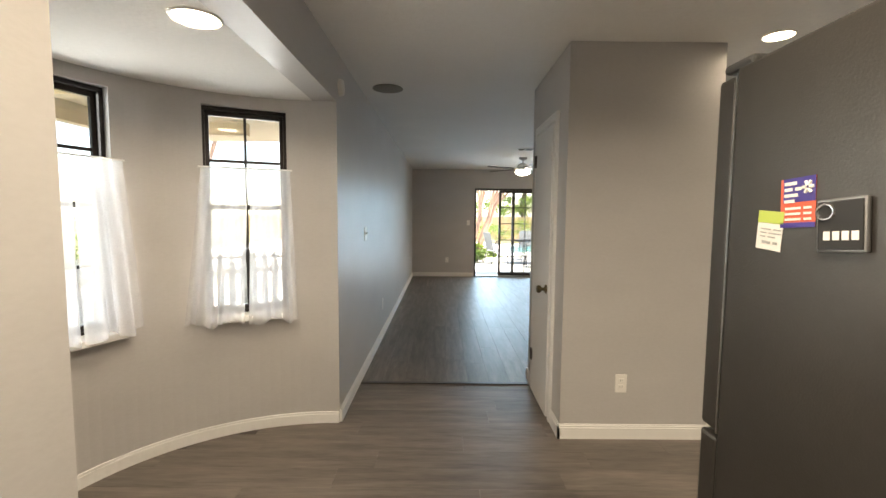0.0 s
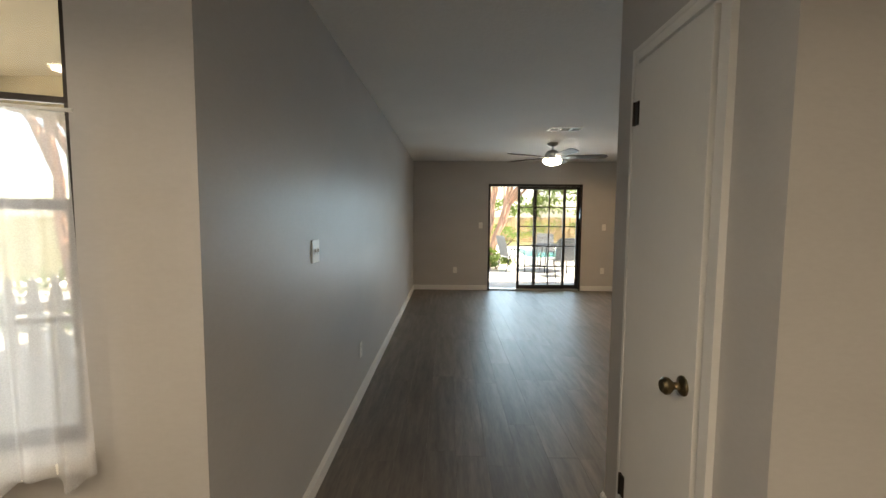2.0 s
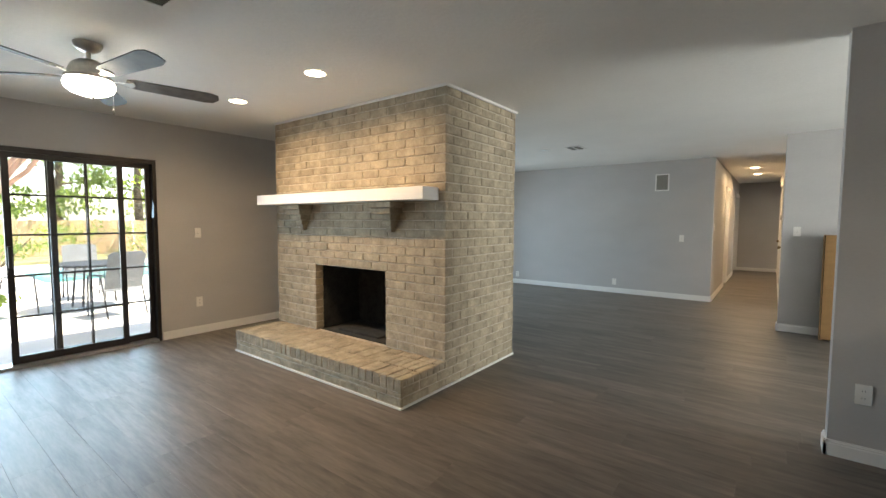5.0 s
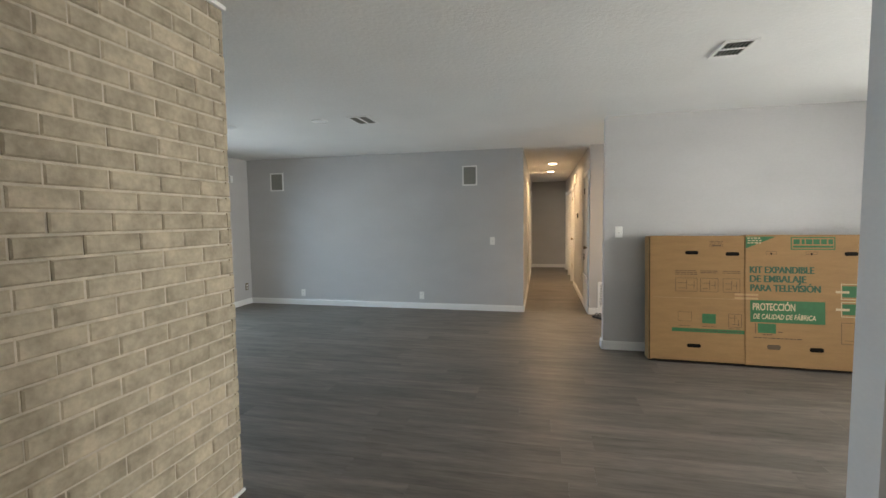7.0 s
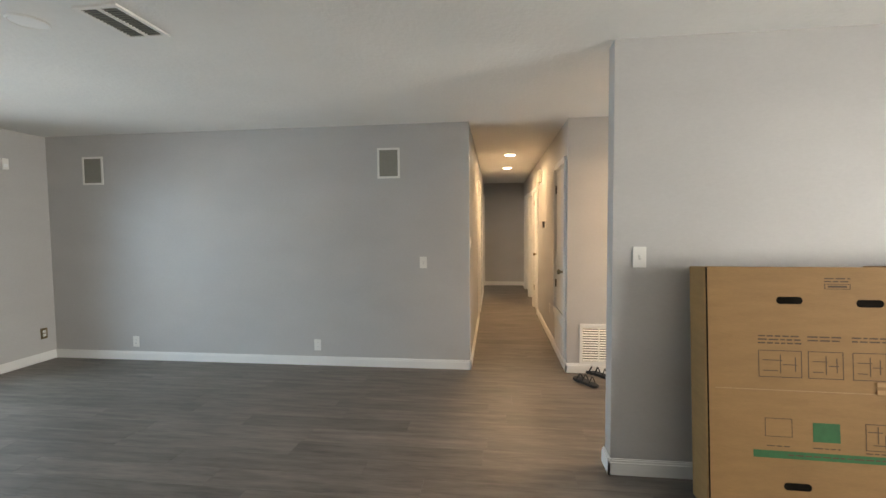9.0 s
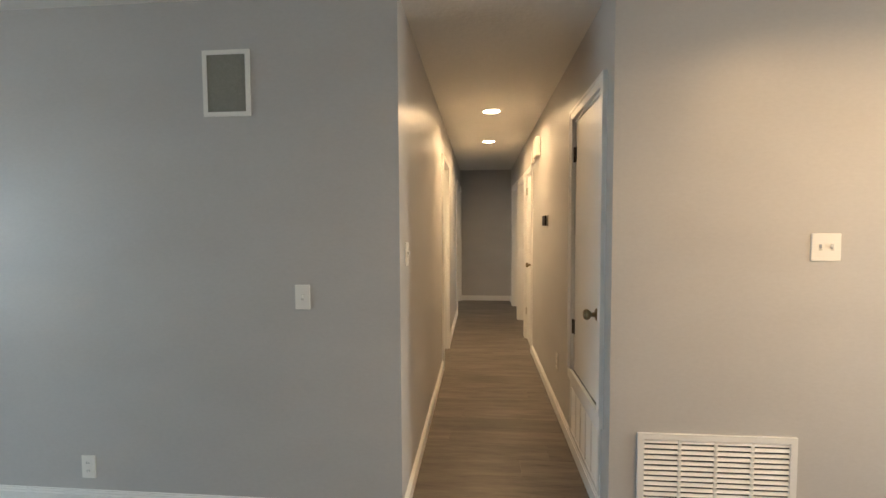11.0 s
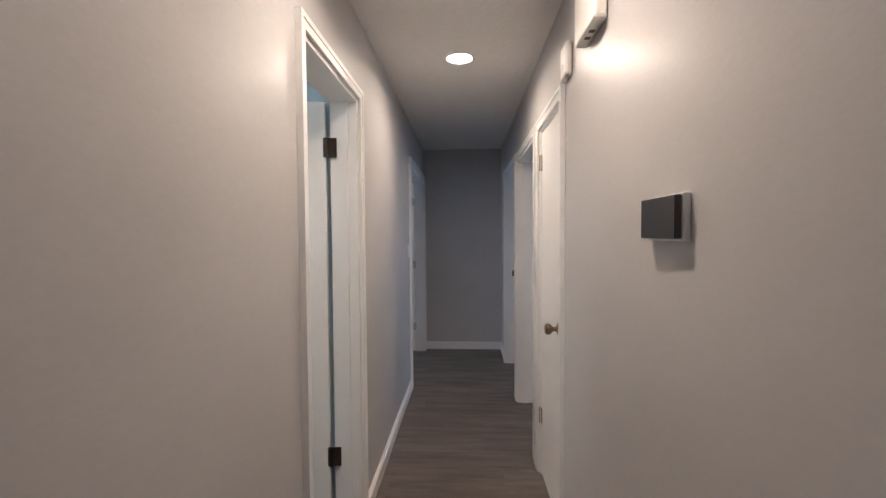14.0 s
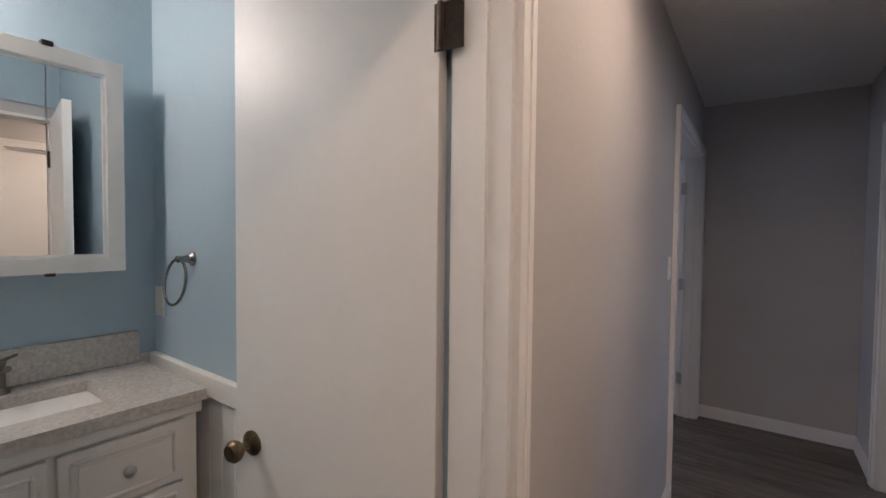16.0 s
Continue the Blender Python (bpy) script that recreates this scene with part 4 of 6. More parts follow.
plate("switch", on_x(WEST, 4.22, 1.235, 1), 2)
plate("outlet", on_x(WEST, 5.32, 0.38, 1))
plate("blank", on_x(WEST, 9.95, 0.33, 1))
plate("switch", on_y(0.36, BACK, 1.235, -1))
plate("outlet", on_y(-0.12, BACK, 0.38, -1))
plate("switch", on_y(2.685, BACK, 1.212, -1))
plate("outlet", on_y(2.68, BACK, 0.385, -1))
plate("outlet", on_y(0.90, 3.03, 0.358, -1))
plate("outlet", on_x(FAR, 9.29, 0.20, -1))
plate("outlet", on_x(FAR, 7.22, 0.21, -1))
plate("switch", on_x(FAR, 6.10, 1.07, -1))
plate("switch", on_x(7.19, 4.595, 1.248, -1))
plate("switch", on_x(FAR, 3.83, 1.30, -1), 2)
plate("switch", on_y(9.10, PASS_L, 1.26, -1))
plate("outlet", on_y(10.22, PASS_R, 0.39, 1))
plate("switch", on_y(13.60, PASS_L, 1.264, -1))
plate("outlet", on_x(3.70, 4.378, 0.39, -1))
plate("outlet", on_x(3.70, 4.20, 0.93, -1))
plate("outlet", on_y(8.80, BACK, 0.30, -1), mat=BRASS)

for y0, y1 in ((9.59, 9.835), (6.326, 6.552)):
    s = thing("wall_speaker", "in-wall speaker with a white frame and grey grille", "speaker", "wall speakers", at=on_x(FAR, (y0 + y1) / 2, 2.06, -1))
    w, hh = (y1 - y0) / 2, 0.15
    f = bmesh.new()
    for a in ((-w, -hh, -w + 0.02, hh), (w - 0.02, -hh, w, hh), (-w + 0.02, -hh, w - 0.02, -hh + 0.02), (-w + 0.02, hh - 0.02, w - 0.02, hh)):
        box(f, a[0], 0.0005, a[1], a[2], 0.010, a[3])
    part("frame", f, PLATE, s, "white frame")
    part("grille", bx(-w + 0.019, 0.0005, -hh + 0.019, w - 0.019, 0.006, hh - 0.019), GRILLE, s, "grey cloth grille")

for label, m, r in (("round white detector high on the wall", on_x(WEST, 3.30, 2.235, 1), 0.055),):
    d = thing("detector", label, "detector", at=m @ pose(0, 0, 0, -90))
    bm = bmesh.new()
    lathe(bm, [(r, 0.0005), (r, 0.012), (r * 0.85, 0.026), (r * 0.4, 0.030), (0.001, 0.030)], seg=28)
    part("body", bm, PLATE, d, smooth=True)
    part("test_button", lathe(bmesh.new(), [(0.011, 0.0295), (0.010, 0.033), (0.001, 0.0335)], seg=14), PLATE, d)
sensor = thing("wall_sensor", "small white sensor box high on the wall", "sensor", at=on_y(8.50, BACK, 2.09, -1))
part("body", bx(-0.03, 0.0005, -0.055, 0.03, 0.035, 0.055, bevel=0.006), PLATE, sensor)
part("lens_window", bx(-0.018, 0.034, -0.03, 0.018, 0.037, 0.0, bevel=0.001), DISK_OFF, sensor)


def louvre_grille(name, label, m, w, h, frame_w=0.028, step=0.024, posts=0, mat=TRIM):
    """Louvred return grille; frame m: x across from one lower corner, y out, z up."""
    g = thing(name, label, "air grille", at=m)
    f = bmesh.new()
    for a in ((0, 0, frame_w, h), (w - frame_w, 0, w, h), (frame_w, 0, w - frame_w, frame_w), (frame_w, h - frame_w, w - frame_w, h)):
        box(f, a[0], 0.0005, a[1], a[2], 0.012, a[3])
    for k in range(1, posts + 1):
        x = frame_w + (w - 2 * frame_w) * k / (posts + 1)
        box(f, x - 0.006, 0.0005, frame_w, x + 0.006, 0.010, h - frame_w)
    part("frame", f, mat, g)
    # no duct behind: a thin sheet coloured as the shade between the louvres
    part("backing", bx(frame_w, 0.0006, frame_w, w - frame_w, 0.0022, h - frame_w), VENT_SHADE, g, "dark sheet for the shade behind the louvres")
    z = frame_w + 0.006
    while z < h - frame_w - 0.006:
        b = bmesh.new()
        vs = box(b, frame_w, -0.0015, -step * 0.36, w - frame_w, 0.0, step * 0.36)
        bmesh.ops.transform(b, matrix=pose(0, 0.0062, z + step * 0.3, 38), verts=b.verts[:])
        part("louvre", b, mat, g)
        z += step
    return g


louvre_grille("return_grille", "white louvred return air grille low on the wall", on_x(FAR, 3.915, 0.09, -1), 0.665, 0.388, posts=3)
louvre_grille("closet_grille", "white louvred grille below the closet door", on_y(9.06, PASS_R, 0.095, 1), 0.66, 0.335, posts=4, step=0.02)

# thermostat and door chime
th = thing("thermostat", "glossy black thermostat on a white wall base", "thermostat", at=on_y(10.78, PASS_R, 1.440, 1))
part("base", bx(-0.088, 0.0005, -0.048, 0.088, 0.016, 0.048, bevel=0.004), PLATE, th, "white plastic base")
part("screen", bx(-0.084, 0.0161, -0.043, 0.080, 0.030, 0.044, bevel=0.003), material("black glass", (0.02, 0.02, 0.022), 0.08, vary=0), th, "glossy black screen")
ch = thing("door_chime", "white door chime box high on the wall", "door chime", at=on_y(11.30, PASS_R, 2.16, 1))
part("cover", bx(-0.115, 0.0005, -0.10, 0.115, 0.048, 0.085, bevel=0.012), PLATE, ch)
b = bmesh.new()
for x in (-0.035, 0.015):
    box(b, x, 0.016, -0.101, x + 0.02, 0.034, -0.0995)
part("slots", b, PLATE_DARK, ch, "dark sound slots")
ch2 = thing("smoke_alarm", "small white alarm beside the door chime", "smoke alarm", at=on_y(11.68, PASS_R, 2.12, 1))
part("body", bx(-0.055, 0.0005, -0.07, 0.055, 0.028, 0.07, bevel=0.012), PLATE, ch2)
part("button", bx(-0.012, 0.027, -0.03, 0.012, 0.031, -0.012, bevel=0.001), DISK_OFF, ch2)

# ---- television carton leaning on the dining wall ----
carton = thing("cardboard_box", "large kraft cardboard television carton leaning on the wall", "cardboard box")
carton.matrix_world = pose(6.855, 4.362, 0.018, 0, 0, -92.3) @ pose(0, 0, 0, -5.2)
T_, CH = 0.19, 1.205
left = part("inner_sleeve", bx(0, 0.006, 0, 1.0, T_ - 0.006, CH, bevel=0.004), KRAFT, carton)
right = part("outer_sleeve", bx(0.825, 0.0, -0.004, 2.08, T_, CH + 0.006, bevel=0.005), KRAFT, carton)


def ink(parent, x0, z0, x1, z1, mat, y, name="print"):
    return part(name, bx(x0, y - 0.0012, z0, x1, y + 0.0005, z1), mat, parent)


def hand_hole(parent, x, z, w, h, mat, y):
    o = []
    for k in range(20):
        a = 2 * math.pi * k / 20
        o.append((x + math.copysign(max(w - h, 0) / 2, math.cos(a)) + h / 2 * math.cos(a), z + h / 2 * math.sin(a)))
    b = bmesh.new()
    prism(b, o, pose(0, y + 0.0004, 0, 90), 0.0016)
    return part("hand_hole", b, mat, parent, "oval hand hole")


L_, R_ = 0.006, 0.0
# flat ovals on closed card; the shade inside the holes is their colour
hand_hole(left, 0.382, 1.042, 0.115, 0.036, HOLE_AND_EDGE, L_)
hand_hole(left, 0.725, 1.032, 0.115, 0.036, HOLE_AND_EDGE, L_)
hand_hole(left, 0.40, 0.155, 0.12, 0.036, HOLE_AND_EDGE, L_)
# surface strip whose near-black colour gives the shade in the slit
part("slit", bx(0.008, L_ - 0.0012, 0.004, 0.015, L_ + 0.0005, CH - 0.004), HOLE_AND_EDGE, left, "dark strip for the shaded slit beside the folded flap")
part("crease", bx(0.045, L_ - 0.0010, 0.607, 0.82, L_ + 0.0005, 0.611), TAN_EDGE, left, "pale fold crease")
# thin dark lines along the bottom of both sleeves
part("bottom_edge", bx(0.03, L_ - 0.0012, 0.0, 0.822, L_ + 0.0005, 0.010), HOLE_AND_EDGE, left, "dark line along the bottom edge")
part("bottom_edge", bx(0.83, -0.0012, -0.003, 2.07, 0.0005, 0.008), HOLE_AND_EDGE, right, "dark line along the bottom edge")


def line_box(parent, x0, z0, x1, z1, mat, y, t=0.004, inner=()):
    b = bmesh.new()
    for a in ((x0, z0, x1, z0 + t), (x0, z1 - t, x1, z1), (x0, z0, x0 + t, z1), (x1 - t, z0, x1, z1), *inner):
        box(b, a[0], y - 0.0012, a[1], a[2], y + 0.0005, a[3])
    return part("print", b, mat, parent)


def text_bars(parent, x0, z0, x1, rows, step, mat, y, t=0.006):
    b = bmesh.new()
    for k in range(rows):
        x = x0
        while x < x1 - 0.012:
            w = min(rng.uniform(0.015, 0.045), x1 - x)
            box(b, x, y - 0.0011, z0 - k * step - t, x + w, y + 0.0005, z0 - k * step)
            x += w + 0.008
    return part("print", b, mat, parent)


text_bars(left, 0.535, 1.152, 0.645, 2, 0.014, BROWN_INK, L_)
line_box(left, 0.535, 1.098, 0.645, 1.124, BROWN_INK, L_, 0.003, [(0.55, 1.106, 0.63, 1.116)])
for x0, x1, n in ((0.24, 0.43, 3), (0.456, 0.607, 2), (0.645, 0.787, 2)):
    text_bars(left, x0, 0.872, x1, n, 0.017, BROWN_INK, L_, 0.007)
    xm = (x0 + x1) / 2
    line_box(left, x0, 0.67, x1, 0.80, BROWN_INK, L_, 0.0035, [(x0 + 0.02, 0.70, xm - 0.01, 0.704), (x0 + 0.02, 0.75, xm + 0.01, 0.754), (xm, 0.69, xm + 0.004, 0.78), (xm + 0.012, 0.73, x1 - 0.02, 0.734), (x1 - 0.03, 0.70, x1 - 0.026, 0.77)])
line_box(left, 0.263, 0.386, 0.382, 0.475, BROWN_INK, L_, 0.003)
ink(left, 0.47, 0.372, 0.585, 0.462, GREEN_INK, L_)
line_box(left, 0.69, 0.345, 0.80, 0.470, BROWN_INK, L_, 0.0035, [(0.70, 0.43, 0.76, 0.434), (0.72, 0.37, 0.78, 0.374), (0.74, 0.38, 0.744, 0.46), (0.77, 0.36, 0.774, 0.42)])
for x0, x1 in ((0.27, 0.37), (0.47, 0.585), (0.69, 0.79)):
    text_bars(left, x0, 0.345 if x0 < 0.6 else 0.335, x1, 1, 0.012, BROWN_INK, L_, 0.005)
ink(left, 0.21, 0.285, 0.822, 0.320, GREEN_INK, L_)
text_bars(left, 0.36, 0.306, 0.80, 1, 0.012, BROWN_INK, L_ - 0.001, 0.006)

b = bmesh.new()
prism(b, [(0.845, 1.195), (0.845, 1.085), (1.125, 1.195)], pose(0, R_ + 0.0004, 0, 90), 0.0016)
part("print", b, GREEN_INK, right, "green printed corner flash")
text_bars(right, 0.862, 1.185, 0.99, 3, 0.022, CREAM_INK, R_ - 0.001, 0.010)
# maker's mark, as plain bars in its frame
line_box(right, 1.255, 1.075, 1.645, 1.190, GREEN_INK, R_, 0.009)
b = bmesh.new()
for x0, x1 in ((1.28, 1.335), (1.352, 1.378), (1.39, 1.445), (1.455, 1.51), (1.522, 1.572), (1.585, 1.625)):
    box(b, x0, R_ - 0.0012, 1.125, x1, R_ + 0.0005, 1.170)
box(b, 1.275, R_ - 0.0012, 1.094, 1.628, R_ + 0.0005, 1.112)
part("print", b, GREEN_INK, right, "green printed maker's mark")
for x in (1.08, 1.44):
    line_box(right, x - 0.05, 1.032, x + 0.05, 1.058, BROWN_INK, R_, 0.003)
    hand_hole(right, x, 1.036, 0.018, 0.018, HOLE_AND_EDGE, R_ - 0.0006)
UP = pose(0, R_ - 0.0008, 0, 90)
DARK_GREEN = material("dark green print", (0.018, 0.075, 0.035), 0.6, vary=0.06, scale=30)
for words, x, z, w in (("KIT EXPANDIBLE", 0.88, 0.858, 0.575), ("DE EMBALAJE", 0.88, 0.775, 0.505), ("PARA TELEVISIÓN", 0.885, 0.691, 0.625)):
    for dx in (0.0, 0.004, 0.008):                           # printed twice for a bold stroke
        lettering("lettering", words, 0.088, DARK_GREEN, right, Matrix.Translation((x + dx, -0.06 * dx, z)) @ UP, w, "bold green printed words", bold=0.0003)
ink(right, 0.885, 0.405, 1.555, 0.607, GREEN_INK, R_, "print_panel")
UP2 = pose(0, R_ - 0.0020, 0, 90)
lettering("lettering", "PROTECCIÓN", 0.090, CREAM_INK, right, Matrix.Translation((0.908, 0, 0.518)) @ UP2, 0.385, "bold cream printed words", bold=0.0017)
lettering("lettering", "DE CALIDAD DE FÁBRICA", 0.064, CREAM_INK, right, Matrix.Translation((0.912, 0, 0.438)) @ UP2, 0.56, "slanted cream printed words", bold=0.001, slant=0.22)
ink(right, 0.955, 0.308, 1.12, 0.395, GREEN_INK, R_)
line_box(right, 0.93, 0.30, 0.936, 0.395, BROWN_INK, R_, 0.003)
text_bars(right, 1.0, 0.298, 1.09, 1, 0.01, BROWN_INK, R_, 0.007)
text_bars(right, 1.14, 0.325, 1.19, 1, 0.01, BROWN_INK, R_, 0.007)
text_bars(right, 0.915, 0.268, 1.35, 1, 0.01, BROWN_INK, R_, 0.009)
hand_hole(right, 1.10, 0.182, 0.125, 0.045, BROWN_INK, R_)
hand_hole(right, 1.48, 0.176, 0.125, 0.040, HOLE_AND_EDGE, R_)
hand_hole(right, 1.78, 1.040, 0.115, 0.036, HOLE_AND_EDGE, R_)
for z0, z1 in ((0.655, 0.755), (0.50, 0.595)):
    ink(right, 1.70, z0, 1.98, z1, GREEN_INK, R_)
    ink(right, 1.645, z0 + 0.035, 1.76, z0 + 0.055, CREAM_INK, R_ - 0.001)
    line_box(right, 1.69, z0 - 0.02, 1.99, z1 + 0.02, CREAM_INK, R_, 0.006)
line_box(right, 1.69, 0.24, 1.99, 0.43, BROWN_INK, R_, 0.004, [(1.72, 0.27, 1.96, 0.274), (1.80, 0.25, 1.804, 0.42)])
for print_ in right.children:                         # the prints of this panel keep to its inner part
    print_.matrix_basis = Matrix.Translation((0.0965, 0, 0)) @ Matrix.Diagonal((0.87, 1, 1, 1)) @ print_.matrix_basis
TAPE = material("clear tape", (0.44, 0.27, 0.135), 0.12, vary=0.03)
for z in (0.62, 0.655):
    part("tape", bx(0.74, R_ - 0.0016, z - 0.010, 0.93, R_ - 0.0004, z + 0.010), TAPE, carton, "shiny clear packing tape")

# ---- sandals in the entry ----


def sandal(m, flip=1):
    s = thing("sandal", "black strapped sandal lying on the floor", "shoe", "sandals", at=m)
    o = [(0.0, -0.13), (0.030, -0.12), (0.036, -0.08), (0.030, -0.01), (0.044, 0.06), (0.046, 0.10), (0.028, 0.135), (0.0, 0.142), (-0.030, 0.130), (-0.042, 0.09), (-0.036, 0.03), (-0.030, -0.04), (-0.034, -0.09), (-0.026, -0.122)]
    b = bmesh.new()
    prism(b, [(flip * x, y) for x, y in (o if flip == 1 else o)], pose(0, 0, 0), 0.024)
    part("sole", b, BLACK, s, "thick black rubber sole")
    for y, h_, w in ((0.075, 0.045, 0.018), (0.01, 0.055, 0.014), (-0.07, 0.06, 0.012)):
        b = bmesh.new()
        pts = [Vector((0.041 * math.cos(a), y + 0.012 * math.sin(2 * a), 0.020 + h_ * math.sin(a))) for a in [math.pi * k / 10 for k in range(11)]]
        for p, q in zip(pts, pts[1:]):
            rod(b, p, q, w / 2.4, 6)
        part("strap", b, BLACK, s)
    return s


sandal(pose(8.63, 4.58, 0.002, 0, 0, -56))
sandal(pose(8.86, 4.42, 0.002, 0, 0, -50), -1)

# ---- kitchen ----
fr = thing("refrigerator", "tall dark stainless refrigerator with magnets on its side", "refrigerator")
FRX, FRY0, FRY1, FRZ = 0.54, 0.80, 1.628, 1.795
part("cabinet_body", bx(FRX, FRY0, 0.03, FRX + 0.90, FRY1 - 0.085, FRZ, bevel=0.006), FRIDGE, fr, "dark stainless side panel")
part("door", bx(FRX + 0.004, FRY1 - 0.078, 0.80, FRX + 0.449, FRY1, FRZ - 0.012, bevel=0.012), FRIDGE, fr, "dark stainless upper door")
part("door", bx(FRX + 0.453, FRY1 - 0.078, 0.80, FRX + 0.896, FRY1, FRZ - 0.012, bevel=0.012), FRIDGE, fr, "dark stainless upper door")
part("drawer", bx(FRX + 0.004, FRY1 - 0.078, 0.09, FRX + 0.896, FRY1, 0.785, bevel=0.012), FRIDGE, fr, "dark stainless freezer drawer")
part("gasket", bx(FRX + 0.012, FRY1 - 0.086, 0.09, FRX + 0.888, FRY1 - 0.077, FRZ - 0.02), BLACK, fr, "black rubber door gasket")
b = bmesh.new()
box(b, FRX + 0.001, FRY1 - 0.083, 0.80, FRX + 0.008, FRY1 - 0.076, FRZ - 0.015)
part("door_edge", b, NICKEL, fr, "thin bright metal door edge")
part("hinge_cover", bx(FRX + 0.006, FRY1 - 0.13, FRZ, FRX + 0.10, FRY1 - 0.015, FRZ + 0.026, bevel=0.010), FRIDGE_TRIM, fr, "grey hinge cover")
part("top_cover", bx(FRX + 0.02, FRY0 + 0.02, FRZ, FRX + 0.88, FRY1 - 0.14, FRZ + 0.012, bevel=0.004), FRIDGE_TRIM, fr)
for x in (FRX + 0.39, FRX + 0.51):
    b = bmesh.new()
    rod(b, (x, FRY1 + 0.045, 0.95), (x, FRY1 + 0.045, 1.60), 0.012, 12)
    for z in (0.98, 1.57):
        rod(b, (x, FRY1 - 0.002, z), (x, FRY1 + 0.045, z), 0.008, 10)
    part("handle", b, NICKEL, fr, "brushed steel bar handle", smooth=True)
b = bmesh.new()
for x in (FRX + 0.05, FRX + 0.85):
    for y in (FRY0 + 0.05, FRY1 - 0.15):
        rod(b, (x, y, 0), (x, y, 0.032), 0.02, 12)
part("feet", b, BLACK, fr)

# things stuck to the side of the refrigerator (frame: x towards the camera's back, z up, y out)


def card(name, label, y0, y1, z0, z1, colour, tilt=0.0, thick=0.0012, bevel=0.0):
    t = thing(name, label, "fridge magnet", at=pose(FRX - 0.0006, (y0 + y1) / 2, (z0 + z1) / 2, 0, 0, -90) @ pose(0, 0, 0, 0, tilt))
    w, h_ = (y1 - y0) / 2, (z1 - z0) / 2
    part("sheet", bx(-w, -thick, -h_, w, 0.0, h_, bevel=bevel), colour, t)
    return t, w, h_


WHITE_CARD = material("white card", (0.72, 0.70, 0.66), 0.5, vary=0.01)
LIME = material("lime green print", (0.42, 0.52, 0.10), 0.5, vary=0.02)
NAVY = material("violet blue print", (0.05, 0.035, 0.22), 0.45, vary=0.02)
RED = material("red orange print", (0.62, 0.10, 0.05), 0.45, vary=0.02)
GREY_INK = material("grey print", (0.35, 0.35, 0.33), 0.6, vary=0)
# x of these frames runs towards the refrigerator's back, so that text reads from the passage
t, w, h_ = card("appointment_card", "small white card with a lime green top", 1.356, 1.434, 1.330, 1.421, WHITE_CARD, 4)
part("band", bx(-w, -0.0018, h_ * 0.38, w, -0.0006, h_), LIME, t)
text_bars(t, -w * 0.7, h_ * 0.10, w * 0.9, 3, 0.009, GREY_INK, -0.0012, 0.003)
text_bars(t, -w * 0.5, -h_ * 0.55, w * 0.7, 1, 0.009, GREY_INK, -0.0012, 0.006)
t, w, h_ = card("clinic_magnet", "red and violet printed magnet flyer", 1.274, 1.366, 1.385, 1.493, RED, -3)
part("band", bx(-w + 0.008, -0.0018, h_ * 0.02, w, -0.0006, h_), NAVY, t)
part("band", bx(-w, -0.0018, -h_, w, -0.0006, -h_ * 0.80), NAVY, t)
text_bars(t, -w * 0.75, h_ * 0.85, w * 0.25, 4, 0.013, WHITE_CARD, -0.0016, 0.007)
text_bars(t, -w * 0.7, -h_ * 0.18, w * 0.8, 3, 0.012, WHITE_CARD, -0.0012, 0.005)
b = bmesh.new()
for k in range(6):
    a = math.pi * k / 3
    rod(b, (w * 0.62 + 0.004 * math.cos(a), -0.0021, h_ * 0.58 + 0.004 * math.sin(a)), (w * 0.62 + 0.014 * math.cos(a), -0.0021, h_ * 0.58 + 0.014 * math.sin(a)), 0.0035, 6)
part("emblem", b, WHITE_CARD, t, "round white star emblem")
t, w, h_ = card("bottle_opener_magnet", "square black magnetic bottle opener with a silver rim", 1.152, 1.258, 1.340, 1.445, material("silver rim", (0.5, 0.5, 0.5), 0.3, 0.9), -4, 0.010, 0.004)
part("face_plate", bx(-w + 0.005, -0.0125, -h_ + 0.005, w - 0.005, -0.009, h_ - 0.005, bevel=0.002), BLACK, t, "black face")
b = bmesh.new()
ring = [Vector((-w * 0.55 + 0.019 * math.cos(a), -0.013, h_ * 0.52 + 0.015 * math.sin(a))) for a in [2 * math.pi * k / 18 for k in range(19)]]
for p, q in zip(ring, ring[1:]):
    rod(b, p, q, 0.003, 6)
part("opener_ring", b, CHROME, t, "shiny opener ring")
b = bmesh.new()
for k in range(4):
    box(b, -w * 0.62 + 0.020 * k, -0.0136, -h_ * 0.55, -w * 0.62 + 0.020 * k + 0.014, -0.012, -h_ * 0.22)
part("mark", b, PLATE, t, "plain pale maker's mark")


def raised_front(name, x0, x1, z0, z1, y, parent, mat=CABINET, arch=False):
    """A cabinet front facing -y with a moulded raised panel."""
    d = part(name, bx(x0, y - 0.018, z0, x1, y - 0.0005, z1, bevel=0.003), mat, parent)
    g = 0.028
    b = bmesh.new()
    c = 0.022 if arch else 0.004
    o = [(x0 + g + c, z0 + g), (x1 - g - c, z0 + g), (x1 - g, z0 + g + c), (x1 - g, z1 - g - c), (x1 - g - c, z1 - g), (x0 + g + c, z1 - g), (x0 + g, z1 - g - c), (x0 + g, z0 + g + c)]
    rim = [Vector((u, y - 0.0185, v)) for u, v in o]
    for p, q in zip(rim, rim[1:] + rim[:1]):
        rod(b, p, q, 0.0065, 8)
    part("panel_moulding", b, mat, d)
    b = bmesh.new()
    k = 0.014
    prism(b, [(min(max(u, x0 + g + k), x1 - g - k), min(max(v, z0 + g + k), z1 - g - k)) for u, v in o], pose(0, y - 0.0178, 0, 90), 0.004)
    part("panel", b, mat, d)
    return d


